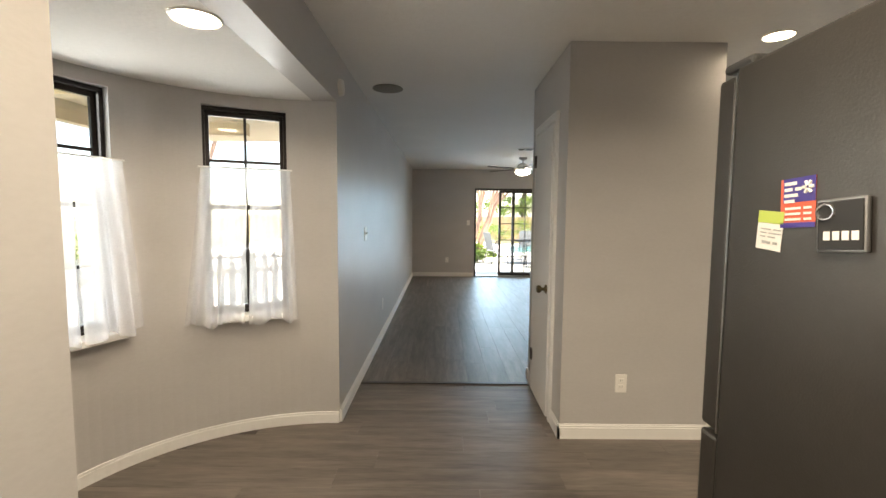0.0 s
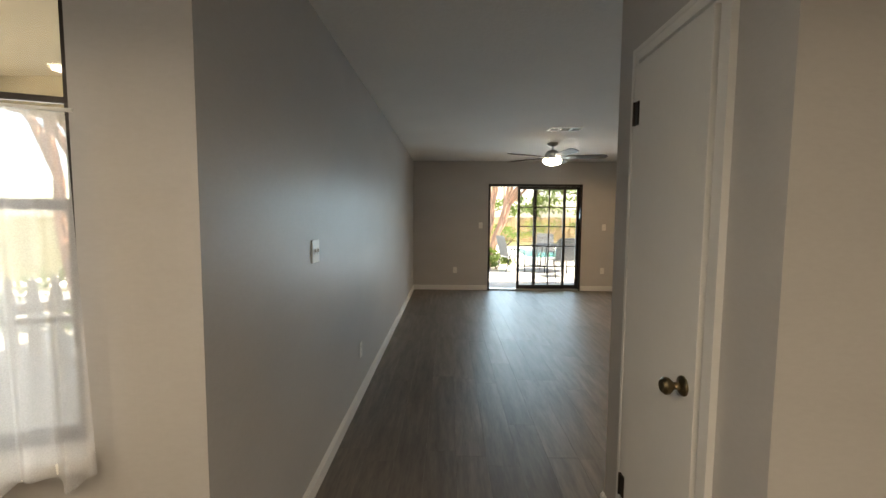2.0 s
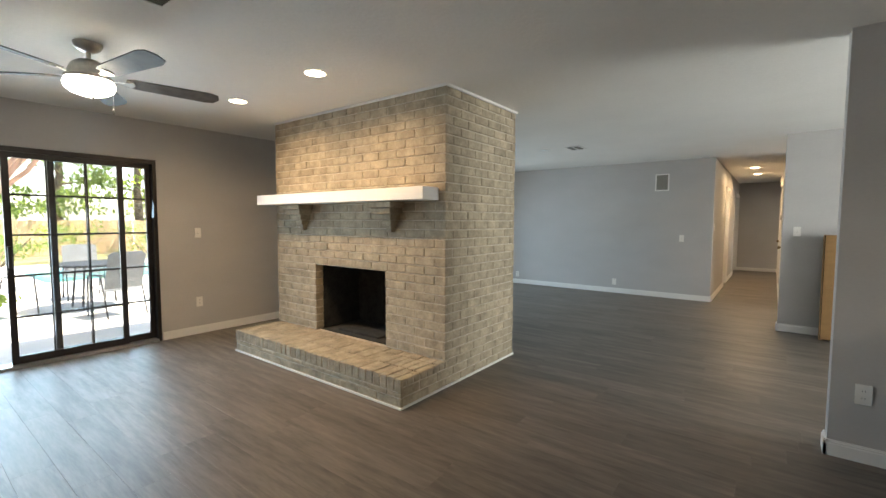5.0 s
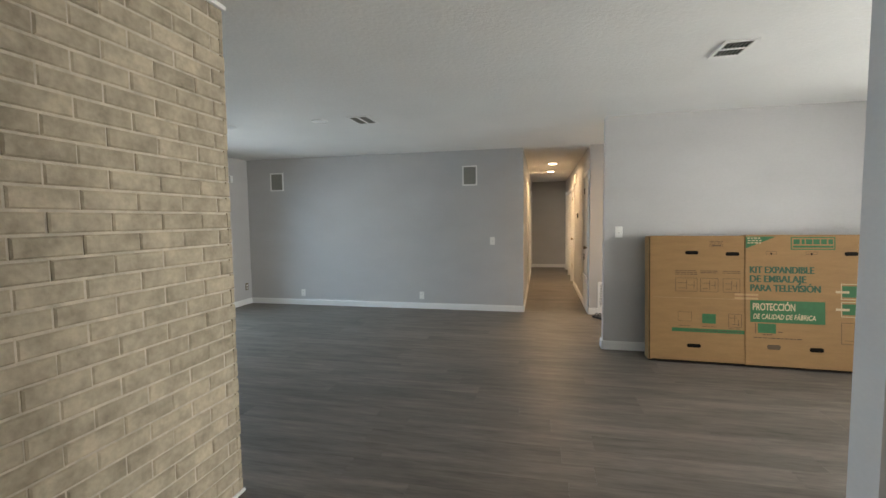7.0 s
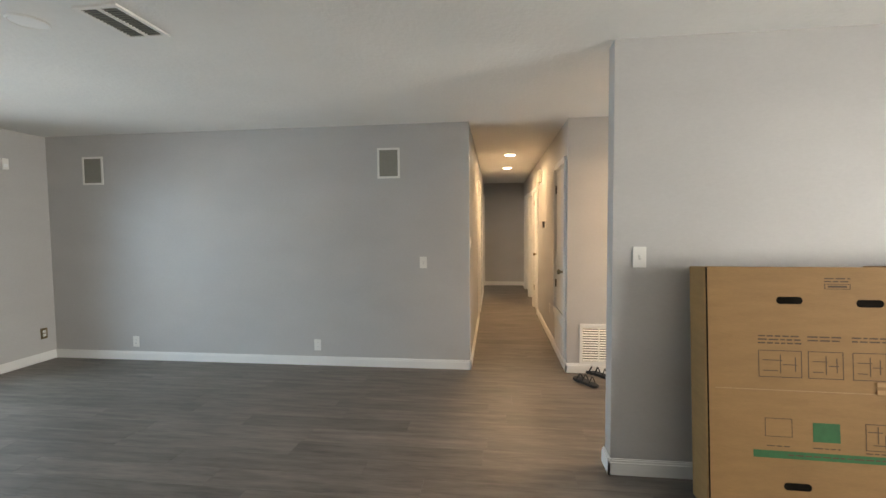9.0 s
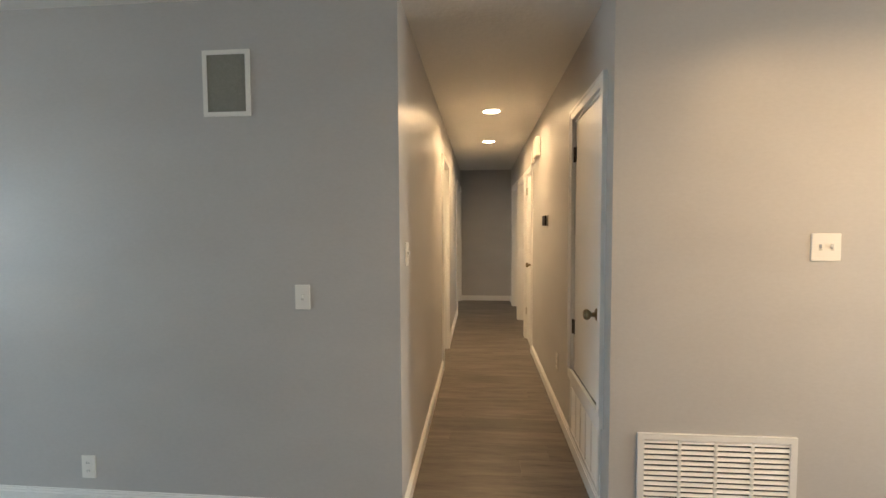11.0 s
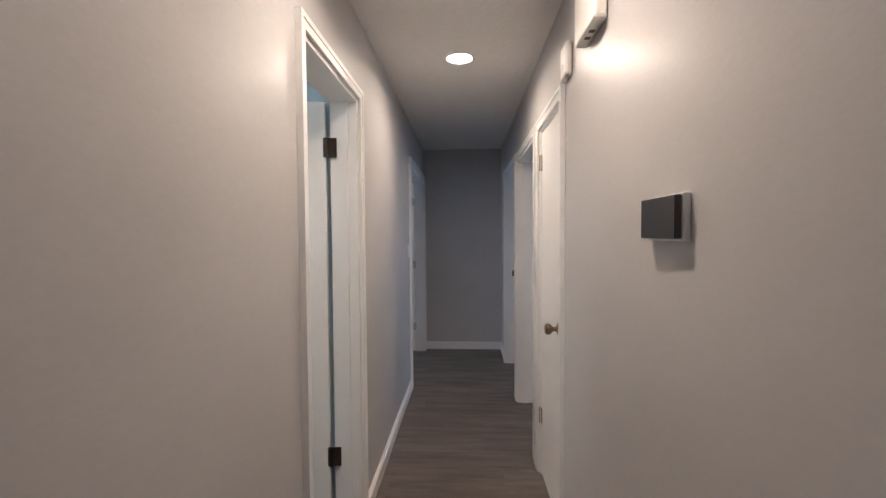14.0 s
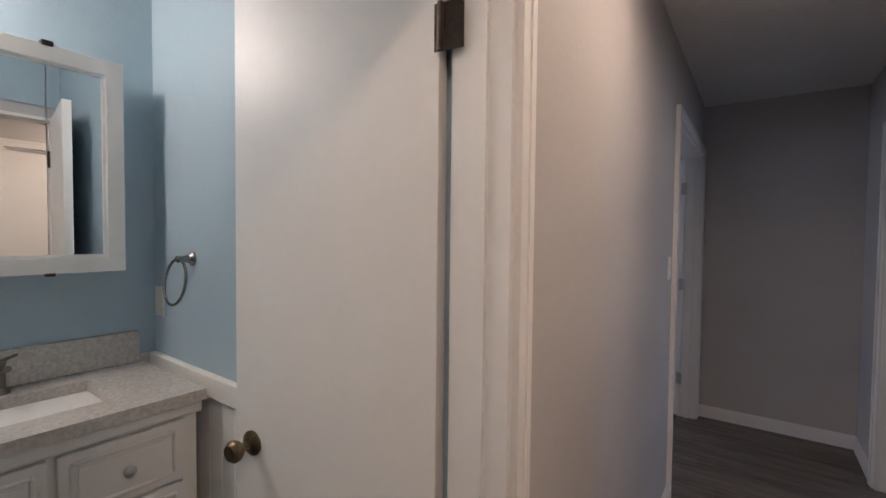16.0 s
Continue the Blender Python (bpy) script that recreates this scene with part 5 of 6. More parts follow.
def small_knob(x, y, z, parent, mat=NICKEL):
    b = bmesh.new()
    lathe(b, [(0.006, 0.0), (0.006, 0.012), (0.015, 0.018), (0.016, 0.024), (0.010, 0.029), (0.001, 0.030)], pose(x, y, z, 90), 16)
    return part("knob", b, mat, parent, "small metal knob", smooth=True)


CY, CX0 = 3.10, 1.455


def peninsula_cabinet(x0, x1):
    cab = thing("base_cabinet", "white painted kitchen base cabinet with a moulded door and drawer", "cabinet", "peninsula cabinets")
    part("body", bx(x0, CY, 0.10, x1, 3.70, 0.868), CABINET, cab)
    part("toe_kick", bx(x0, CY + 0.06, 0.0, x1, 3.70, 0.0995), CABINET, cab)
    d = raised_front("drawer_front", x0 + 0.05, x1 - 0.03, 0.672, 0.828, CY, cab)
    bar_pull((x0 + x1) / 2 + 0.01, CY - 0.0218, 0.750, d)
    d = raised_front("door", x0 + 0.05, x1 - 0.03, 0.118, 0.640, CY, cab, arch=True)
    bar_pull(x1 - 0.065, CY - 0.018, 0.588, d)
    for z in (0.165, 0.582):
        part("hinge", bx(x0 + 0.030, CY - 0.012, z - 0.030, x0 + 0.0495, CY - 0.0005, z + 0.030, bevel=0.002), NICKEL, d, "brushed metal cabinet hinge")
    return cab


def bar_pull(x, y, z, parent):
    """A short T-bar knob on the front of a drawer or door."""
    b = bmesh.new()
    rod(b, (x, y + 0.001, z), (x, y - 0.024, z), 0.006, 12)
    rod(b, (x - 0.024, y - 0.028, z), (x + 0.024, y - 0.028, z), 0.008, 12)
    return part("handle", b, NICKEL, parent, "short brushed metal T-bar pull", smooth=True)


peninsula_cabinet(CX0, CX0 + 0.53)
dw = thing("dishwasher", "dark stainless dishwasher under the peninsula worktop", "dishwasher")
DX0, DX1 = CX0 + 0.533, CX0 + 1.133
part("tub", bx(DX0, CY + 0.012, 0.10, DX1, 3.68, 0.868), FRIDGE_TRIM, dw)
part("door", bx(DX0 + 0.004, CY - 0.022, 0.115, DX1 - 0.004, CY + 0.011, 0.755, bevel=0.006), FRIDGE, dw, "dark stainless door")
part("control_panel", bx(DX0 + 0.004, CY - 0.022, 0.760, DX1 - 0.004, CY + 0.011, 0.862, bevel=0.006), FRIDGE, dw, "dark stainless control strip")
part("toe_plate", bx(DX0 + 0.004, CY + 0.05, 0.0, DX1 - 0.004, CY + 0.07, 0.098), BLACK, dw, "black toe plate")
b = bmesh.new()
rod(b, (DX0 + 0.06, CY - 0.06, 0.715), (DX1 - 0.06, CY - 0.06, 0.715), 0.011, 12)
for x in (DX0 + 0.09, DX1 - 0.09):
    rod(b, (x, CY - 0.06, 0.715), (x, CY - 0.021, 0.715), 0.008, 10)
part("handle", b, NICKEL, dw, "brushed steel bar handle", smooth=True)
for k in range(2):
    peninsula_cabinet(CX0 + 1.136 + 0.551 * k, CX0 + 1.136 + 0.551 * k + 0.549)
ct = thing("worktop", "pale marbled peninsula worktop with a breakfast overhang", "worktop")
part("slab", bx(CX0, CY - 0.04, 0.870, 3.697, 4.02, 0.908, bevel=0.010), COUNTER, ct)
part("overhang_panel", bx(CX0, 3.702, 0.0, 3.697, 3.722, 0.869), PAINT, ct, "grey panel under the overhang")

pen = thing("pendant_lamp", "glass globe pendant lamp on a thin rod, lit", "pendant lamp", at=pose(2.33, 3.84, H))
b = bmesh.new()
lathe(b, [(0.062, -0.0005), (0.062, -0.010), (0.045, -0.020), (0.008, -0.024)], seg=24)
part("canopy", b, NICKEL, pen, smooth=True)
part("stem", rod(bmesh.new(), (0, 0, -0.02), (0, 0, -0.59), 0.004, 8), NICKEL, pen)
part("socket", lathe(bmesh.new(), [(0.006, -0.565), (0.022, -0.575), (0.024, -0.605)], seg=16), NICKEL, pen, smooth=True)
b = bmesh.new()
lathe(b, [(max(0.090 * math.sin(math.pi * k / 14), 0.002), -0.690 + 0.085 * math.cos(math.pi * k / 14)) for k in range(1, 15)], seg=28)
GLOBE = material("lit cut glass globe", (0.8, 0.8, 0.8), 0.15, vary=0.35, scale=35, fine=120, bump=1.0, bump_scale=45, emit=(1.0, 0.93, 0.82), strength=0.2)
part("globe", b, GLOBE, pen, "glowing textured glass globe", smooth=True)

# ---- bathroom ----
van = thing("vanity", "white bathroom vanity with a speckled stone top", "vanity")
VX0, VX1, VY0, VZ = 10.69, 11.807, 6.73, 0.885
part("body", bx(VX0, VY0, 0.09, VX1, 7.215, VZ, bevel=0.002), CABINET, van)
part("toe_kick", bx(VX0 + 0.02, VY0 + 0.06, 0, VX1 - 0.02, 7.215, 0.089), CABINET, van)
part("cornice", bx(VX0 - 0.012, VY0 - 0.016, VZ - 0.040, VX1 + 0.012, VY0 - 0.0005, VZ - 0.002, bevel=0.006), CABINET, van, "moulding under the top")
for x0, x1, z0, z1 in ((11.46, VX1 - 0.045, 0.655, 0.838), (11.46, VX1 - 0.045, 0.39, 0.645), (11.46, VX1 - 0.045, 0.12, 0.38), (VX0 + 0.03, 11.05, 0.12, 0.830), (11.07, 11.44, 0.12, 0.838)):
    d = raised_front("drawer_front" if x0 > 11.34 else "door", x0, x1, z0, z1, VY0, van)
    small_knob((x0 + x1) / 2 if x0 > 11.34 else x1 - 0.04, VY0 - 0.020, (z0 + z1) / 2, d)
top = bmesh.new()
SX0, SX1, SY0, SY1 = 11.04, 11.62, 6.82, 7.085
for a in ((VX0 - 0.02, VY0 - 0.03, VX1 + 0.018, SY0), (VX0 - 0.02, SY1, VX1 + 0.018, 7.217), (VX0 - 0.02, SY0, SX0, SY1), (SX1, SY0, VX1 + 0.018, SY1)):
    box(top, a[0], a[1], VZ + 0.001, a[2], a[3], VZ + 0.036)
slab = part("stone_top", top, STONE, van, "grey-beige speckled stone top")
part("backsplash", bx(VX0 - 0.02, 7.195, VZ + 0.037, VX1 + 0.004, 7.217, VZ + 0.155, bevel=0.002), STONE, van, "speckled stone backsplash")
bowl = bmesh.new()
lo = [(SX0 + 0.05, SY0 + 0.05), (SX1 - 0.05, SY0 + 0.05), (SX1 - 0.05, SY1 - 0.05), (SX0 + 0.05, SY1 - 0.05)]
hi = [(SX0 - 0.01, SY0 - 0.01), (SX1 + 0.01, SY0 - 0.01), (SX1 + 0.01, SY1 + 0.01), (SX0 - 0.01, SY1 + 0.01)]
va = [bowl.verts.new((x, y, VZ - 0.10)) for x, y in lo]
vb = [bowl.verts.new((x, y, VZ + 0.0005)) for x, y in hi]
bowl.faces.new(va)
for k in range(4):
    bowl.faces.new((va[k], va[(k + 1) % 4], vb[(k + 1) % 4], vb[k]))
part("basin", bowl, CERAMIC, van, "white rectangular ceramic basin")
tap = bmesh.new()
lathe(tap, [(0.026, VZ + 0.036), (0.024, VZ + 0.046), (0.016, VZ + 0.055), (0.015, VZ + 0.12), (0.018, VZ + 0.135)], Matrix.Translation((11.42, 7.14, 0)), 18)
rod(tap, (11.42, 7.14, VZ + 0.11), (11.42, 7.02, VZ + 0.135), 0.010, 12)
rod(tap, (11.42, 7.14, VZ + 0.135), (11.46, 7.125, VZ + 0.152), 0.006, 10, 0.004)
part("tap", tap, material("dark nickel", (0.20, 0.18, 0.16), 0.3, 1.0), van, "dark nickel tap", smooth=True)

mc = thing("mirror_cabinet", "white framed mirrored wall cabinet above the vanity", "mirror cabinet")
MX0, MX1, MZ0, MZ1, MY = 10.86, 11.74, 1.282, 2.006, 7.125
part("body", bx(MX0 + 0.006, MY + 0.001, MZ0 + 0.006, MX1 - 0.006, 7.217, MZ1 - 0.006), CABINET, mc)
b = bmesh.new()
for a in ((MX0, MZ0, MX0 + 0.05, MZ1), (MX1 - 0.05, MZ0, MX1, MZ1), (MX0 + 0.05, MZ0, MX1 - 0.05, MZ0 + 0.05), (MX0 + 0.05, MZ1 - 0.05, MX1 - 0.05, MZ1)):
    box(b, a[0], MY - 0.02, a[1], a[2], MY, a[3])
for a in ((MX0 + 0.05, MZ0 + 0.05, MX0 + 0.06, MZ1 - 0.05), (MX1 - 0.06, MZ0 + 0.05, MX1 - 0.05, MZ1 - 0.05), (MX0 + 0.06, MZ0 + 0.05, MX1 - 0.06, MZ0 + 0.06), (MX0 + 0.06, MZ1 - 0.06, MX1 - 0.06, MZ1 - 0.05)):
    box(b, a[0], MY - 0.012, a[1], a[2], MY, a[3])
part("frame", b, CABINET, mc, "white moulded frame")
for x0, x1 in ((MX0 + 0.055, 11.535), (11.537, MX1 - 0.055)):
    part("mirror_pane", bx(x0, MY - 0.006, MZ0 + 0.055, x1, MY - 0.002, MZ1 - 0.055), MIRROR, mc, "mirror glass")
part("clip", bx(11.523, MY - 0.028, MZ1 - 0.004, 11.553, MY, MZ1 + 0.012, bevel=0.003), HINGE, mc, "small dark metal clip")
part("clip", bx(11.523, MY - 0.026, MZ0 - 0.008, 11.548, MY, MZ0 + 0.002, bevel=0.002), HINGE, mc, "small dark metal clip")

tr = thing("towel_ring", "brushed nickel towel ring on the blue bathroom wall", "towel ring", at=pose(11.875, 6.895, 1.327, 0, 0, 90))
b = bmesh.new()
lathe(b, [(0.026, 0.0005), (0.025, 0.006), (0.014, 0.016), (0.010, 0.040), (0.013, 0.050), (0.010, 0.056), (0.001, 0.057)], pose(0, 0, 0, -90), 20)
SATIN = material("satin nickel", (0.26, 0.25, 0.24), 0.25, 1.0, vary=0.05, scale=40)
part("mount", b, SATIN, tr, smooth=True)
b = bmesh.new()
pts = [Vector((0.078 * math.sin(a) * 1.0, 0.048 + 0.012 * (1 - math.cos(a)), -0.078 + 0.078 * math.cos(a))) for a in [2 * math.pi * k / 40 for k in range(41)]]
for p, q in zip(pts, pts[1:]):
    rod(b, p, q, 0.0048, 8)
part("ring", b, SATIN, tr, "brushed nickel ring", smooth=True)
plate("blank", on_x(11.875, 7.165, 1.15, -1))

w_ = thing("wainscot", "white beadboard wainscot with a cap rail in the bathroom", "wainscot")
w_["kind"] = "structure"
y = 5.80
while y < 7.20:
    part("board", bx(11.863, y, 0.0, 11.8745, min(y + 0.078, 7.219), 0.875, bevel=0.002), CABINET, w_)
    y += 0.080
part("cap_rail", bx(11.847, 5.80, 0.875, 11.8746, 7.219, 0.946, bevel=0.003), CABINET, w_)
part("cap_rail", bx(VX1 + 0.005, 7.196, 0.875, 11.846, 7.2195, 0.946, bevel=0.003), CABINET, w_)

# ---- garden ----
GRASS = material("dry lawn", (0.16, 0.15, 0.07), 0.9, vary=0.3, scale=0.8, bump=0.8, bump_scale=30, fine=12)
CONCRETE = material("sunlit concrete", (0.60, 0.57, 0.52), 0.85, vary=0.08, scale=2, bump=0.3, bump_scale=60)
CEDAR = material("weathered cedar", (0.50, 0.34, 0.19), 0.8, vary=0.15, scale=4, per_island=0.2, stretch=(6, 6, 0.6))


def leaf_material(name, color, glow):
    """Leaves that reflect one green and let a yellower one through."""
    m = material(name, color, 0.5, vary=0.2, scale=2, per_island=0.5)
    n, l = m.node_tree.nodes, m.node_tree.links
    tl, mix = n.new("ShaderNodeBsdfTranslucent"), n.new("ShaderNodeMixShader")
    tl.inputs["Color"].default_value = (*glow, 1)
    mix.inputs[0].default_value = 0.5
    l.new(n["Principled BSDF"].outputs[0], mix.inputs[1])
    l.new(tl.outputs[0], mix.inputs[2])
    l.new(mix.outputs[0], n["Material Output"].inputs["Surface"])
    return m


LEAF = leaf_material("green leaves", (0.12, 0.19, 0.04), (0.42, 0.52, 0.10))
LEAF_DARK = leaf_material("pine green leaves", (0.09, 0.14, 0.04), (0.30, 0.40, 0.10))
BARK = material("smooth pinkish bark", (0.46, 0.28, 0.20), 0.7, vary=0.25, scale=5, bump=0.4, bump_scale=20, stretch=(1, 1, 0.3))
BARK_DARK = material("grey pine bark", (0.16, 0.12, 0.09), 0.9, vary=0.3, scale=4, bump=0.8, bump_scale=15)
SOFFIT = material("beige soffit boards", (0.62, 0.52, 0.36), 0.7, vary=0.05, scale=3)
WATER = material("pool water", (0.05, 0.42, 0.50), 0.05, vary=0.1, scale=2, bump=0.3, bump_scale=3)
IRON = material("dark garden iron", (0.05, 0.05, 0.055), 0.5, 0.6, vary=0.1)
SLING = material("grey sling fabric", (0.18, 0.19, 0.20), 0.8, vary=0.1)
PICKET = material("weathered white paint", (0.60, 0.58, 0.55), 0.6, vary=0.08, scale=6)
CUSHION = material("aqua cushion", (0.10, 0.45, 0.50), 0.8, vary=0.1)

structure("ground", bx(-150, -150, -0.5, 150, 150, -0.12), GRASS, "dry sunlit lawn that reaches the horizon", "ground")
structure("pavement_patio", bx(-9.5, BACK + 0.182, -0.119, 13, 17.29, -0.055), CONCRETE, "pale sunlit concrete patio", "patio")
structure("pavement_pool_side", bx(-9.5, 17.292, -0.119, 2.29, 24.0, -0.056), CONCRETE, "pale sunlit concrete beside the pool", "patio")
structure("pavement_pool_back", bx(2.292, 21.71, -0.119, 11.0, 23.0, -0.056), CONCRETE, "pale sunlit concrete behind the pool", "patio")
# added pale ground that bounces daylight up to the soffit outside the bay
structure("pavement_west_bounce", bx(-9.5, -2.5, -0.119, -1.2, 10.0, -0.06), CONCRETE, "pale ground added beside the house to bounce daylight", "pavement")
structure("roof_eave", bx(-1.06, BACK + 0.184, 2.40, 5.55, 11.10, 2.52), SOFFIT, "beige eave over the patio door", "eave")
structure("roof_eave_living", bx(5.56, BY + 0.155, 2.22, 9.05, 11.30, 2.52), SOFFIT, "beige eave over the living room bay", "eave")
soff = bmesh.new()
box(soff, -3.6, -0.5, 2.40, -1.06, 6.5, 2.52)
for y in (1.2, 3.6, 5.2):
    box(soff, -3.9, y, 2.26, -2.4, y + 0.12, 2.3995)
box(soff, -3.72, -0.5, 2.22, -3.605, 6.5, 2.46)
structure("roof_eave_west", soff, SOFFIT, "beige eave with beams outside the breakfast bay", "eave")
structure("roof", bx(-1.05, -2.1, 2.565, 15.9, BACK + 0.18, 2.70), SOFFIT, "roof slab over the house", "roof")

pool = thing("swimming_pool", "turquoise swimming pool with a pale stone rim", "swimming pool")
part("water", bx(2.6, 17.6, -0.119, 9.5, 21.4, -0.085), WATER, pool, "turquoise water")
b = bmesh.new()
for a in ((2.3, 17.3, 9.8, 17.6), (2.3, 21.4, 9.8, 21.7), (2.3, 17.6, 2.6, 21.4), (9.5, 17.6, 9.8, 21.4)):
    box(b, a[0], a[1], -0.12, a[2], a[3], -0.05, bevel=0.01)
part("coping", b, CONCRETE, pool, "pale stone rim")


def board_fence(p, q, top, label):
    p, q = Vector(p), Vector(q)
    d = (q - p).normalized()
    fence = thing("fence", label, "fence", "garden fences", at=Matrix.Translation((p.x, p.y, -0.12)) @ pose(0, 0, 0, 0, 0, math.degrees(math.atan2(d.y, d.x))))
    length, x = (q - p).length, 0.0
    b = bmesh.new()
    r = random.Random(3)
    vs, fs = [], []
    while x < length:
        h, o = top + r.uniform(-0.02, 0.02), r.uniform(-0.006, 0.006)
        base = len(vs)
        vs += [(x + dx, o + dy, z) for dx in (0, 0.138) for dy in (0, 0.018) for z in (0.02, h)]
        fs += [tuple(base + k for k in f_) for f_ in ((0, 1, 3, 2), (4, 6, 7, 5), (0, 4, 5, 1), (2, 3, 7, 6), (1, 5, 7, 3), (0, 2, 6, 4))]
        x += 0.145
    me = bpy.data.meshes.new("boarding")
    me.from_pydata(vs, [], fs)
    me.materials.append(CEDAR)
    ob = new("boarding", me)
    ob.parent = fence
    tagged(ob, "upright cedar boards", kind="stuff")
    for z in (0.3, top - 0.3):
        part("rail", bx(0, 0.03, z, length, 0.07, z + 0.09), CEDAR, fence)
    x = 0.0
    while x <= length:
        part("post", bx(x, 0.03, 0, x + 0.09, 0.12, top - 0.05), CEDAR, fence)
        x += 2.4
    return fence


board_fence((-14, 28.0), (9.5, 28.0), 1.45, "tall sunlit cedar board fence behind the pool")
board_fence((9.5, 20.8), (24, 16.0), 1.50, "weathered cedar board fence beside the lawn")


def leaf_cloud(centre, radii, count, size, seed, gap=0.45):
    """Many small folded leaves in lumpy clumps, as vertices and faces."""
    r = random.Random(seed)
    vs, fs = [], []
    clumps = [Vector((r.gauss(0, 0.45), r.gauss(0, 0.45), r.gauss(0, 0.42))) for _ in range(max(10, count // 70))]
    for k in range(count):
        c = r.choice(clumps)
        p = c + Vector((r.gauss(0, 0.16), r.gauss(0, 0.16), r.gauss(0, 0.13)))
        p = Vector((centre[0] + p.x * radii[0], centre[1] + p.y * radii[1], centre[2] + p.z * radii[2]))
        m = Euler((r.uniform(0, 6.3), r.uniform(0, 6.3), r.uniform(0, 6.3))).to_matrix()
        s = size * r.uniform(0.6, 1.4)
        base = len(vs)
        for x, y, z in ((-s, 0, 0), (0, -s * 0.4, s * 0.12), (s, 0, 0), (0, s * 0.4, s * 0.12)):
            vs.append(tuple(p + m @ Vector((x, y, z))))
        fs.append((base, base + 1, base + 2, base + 3))
    return vs, fs


def leaves(name, clouds, mat, parent, label=""):
    vs, fs = [], []
    for v, f_ in clouds:
        base = len(vs)
        vs += v
        fs += [tuple(base + k for k in q) for q in f_]
    me = bpy.data.meshes.new(name)
    me.from_pydata(vs, [], fs)
    me.materials.append(mat)
    ob = new(name, me)
    ob.parent = parent
    if label:
        tagged(ob, label)
    return ob


def limb(bm, p, q, r0, r1, r, bends=5, wobble=0.08):
    """A tapered, slightly crooked limb; returns its end."""
    p, q = Vector(p), Vector(q)
    pts = [p.lerp(q, k / bends) + Vector((r.gauss(0, wobble), r.gauss(0, wobble), 0)) * (0 < k < bends) for k in range(bends + 1)]
    tilt = (q - p).to_track_quat("Z", "Y").to_matrix()
    rings = []
    for k, c in enumerate(pts):
        w = r0 + (r1 - r0) * k / bends
        rings.append([bm.verts.new(c + tilt @ Vector((w * math.cos(0.698 * j), w * math.sin(0.698 * j), 0))) for j in range(9)])
    for a, c in zip(rings, rings[1:]):
        for j in range(9):
            bm.faces.new((a[j], a[(j + 1) % 9], c[(j + 1) % 9], c[j]))
    bm.faces.new(rings[0][::-1]), bm.faces.new(rings[-1])
    return pts


def crape_myrtle(x, y, seed, lean=(0.3, 0.0), height=4.2, crown=True):
    r = random.Random(seed)
    t = thing("crape_myrtle", "multi-stemmed crape myrtle with smooth pinkish bark", "tree", "crape myrtles", at=pose(x, y, -0.12))
    tips = []
    for k in range(5):
        b = bmesh.new()
        a = 2 * math.pi * k / 5 + r.uniform(-0.4, 0.4)
        mid = (0.28 * math.cos(a) + lean[0] * 0.5, 0.28 * math.sin(a) + lean[1] * 0.5, height * 0.42)
        limb(b, (0.10 * math.cos(a), 0.10 * math.sin(a), -0.02), mid, 0.075, 0.055, r, 4, 0.03)
        part("stem", b, BARK, t, smooth=True)
        for j in range(3):
            a2 = a + r.uniform(-0.9, 0.9)
            end = (mid[0] + lean[0] * 0.5 + 0.9 * math.cos(a2), mid[1] + lean[1] * 0.5 + 0.9 * math.sin(a2), height * r.uniform(0.75, 1.0))
            b = bmesh.new()
            limb(b, mid, end, 0.045, 0.015, r, 4, 0.06)
            part("limb", b, BARK, t, smooth=True)
            tips.append(end)
    if crown:
        leaves("crown", [leaf_cloud(e, (1.0, 1.0, 0.7), 420, 0.05, seed * 50 + k) for k, e in enumerate(tips)], LEAF, t, "airy light green crown")
    return t


crape_myrtle(0.75, 14.4, 4, (0.9, 0.2), 4.4)
crape_myrtle(-4.3, 6.9, 5, (-0.3, 0.4), 4.6)
crape_myrtle(-5.6, 5.2, 6, (0.2, -0.2), 4.6)
crape_myrtle(-6.2, 3.4, 9, (0.2, -0.2), 4.6)


def tall_tree(x, y, height, seed, spread):
    r = random.Random(seed)
    t = thing("pine_tree", "tall dark green tree behind the garden fence", "tree", "trees behind the fence", at=pose(x, y, -0.12))
    b = bmesh.new()
    pts = limb(b, (0, 0, -0.02), (r.uniform(-0.5, 0.5), 0, height), 0.22, 0.05, r, 7, 0.1)
    clouds = []
    for k in range(11):
        z = height * r.uniform(0.14, 0.98)
        a = r.uniform(0, 6.3)
        w = spread * (1.05 - 0.5 * z / height) * r.uniform(0.5, 1.0)
        base = pts[min(int(z / height * 7), 7)]
        end = (base.x + w * math.cos(a), base.y + w * math.sin(a), z + r.uniform(-0.2, 0.4))
        limb(b, (base.x, base.y, z - 0.4), end, 0.05, 0.015, r, 3, 0.06)
        clouds.append(leaf_cloud(end, (spread * 0.62, spread * 0.62, 0.9), 260, 0.13, seed * 40 + k))
    part("trunk", b, BARK_DARK, t, "grey bark trunk and limbs", smooth=True)
    leaves("crown", clouds, LEAF_DARK if seed % 3 else LEAF, t, "uneven dark green crown")
    return t


for k, (x, y, h, s) in enumerate(((-7, 31, 10, 2.6), (-2.6, 30.5, 8.5, 2.4), (1.5, 31.5, 11, 2.8), (5.2, 30, 8, 2.4), (8.6, 31, 10.5, 2.8), (12.2, 30, 9, 2.6), (13.0, 23.0, 7.5, 2.4),
                                  (17.5, 22.5, 9, 2.8), (21.0, 19.5, 8, 2.5), (-13, 10, 7, 2.4))):
    tall_tree(x, y, h, 20 + k, s)


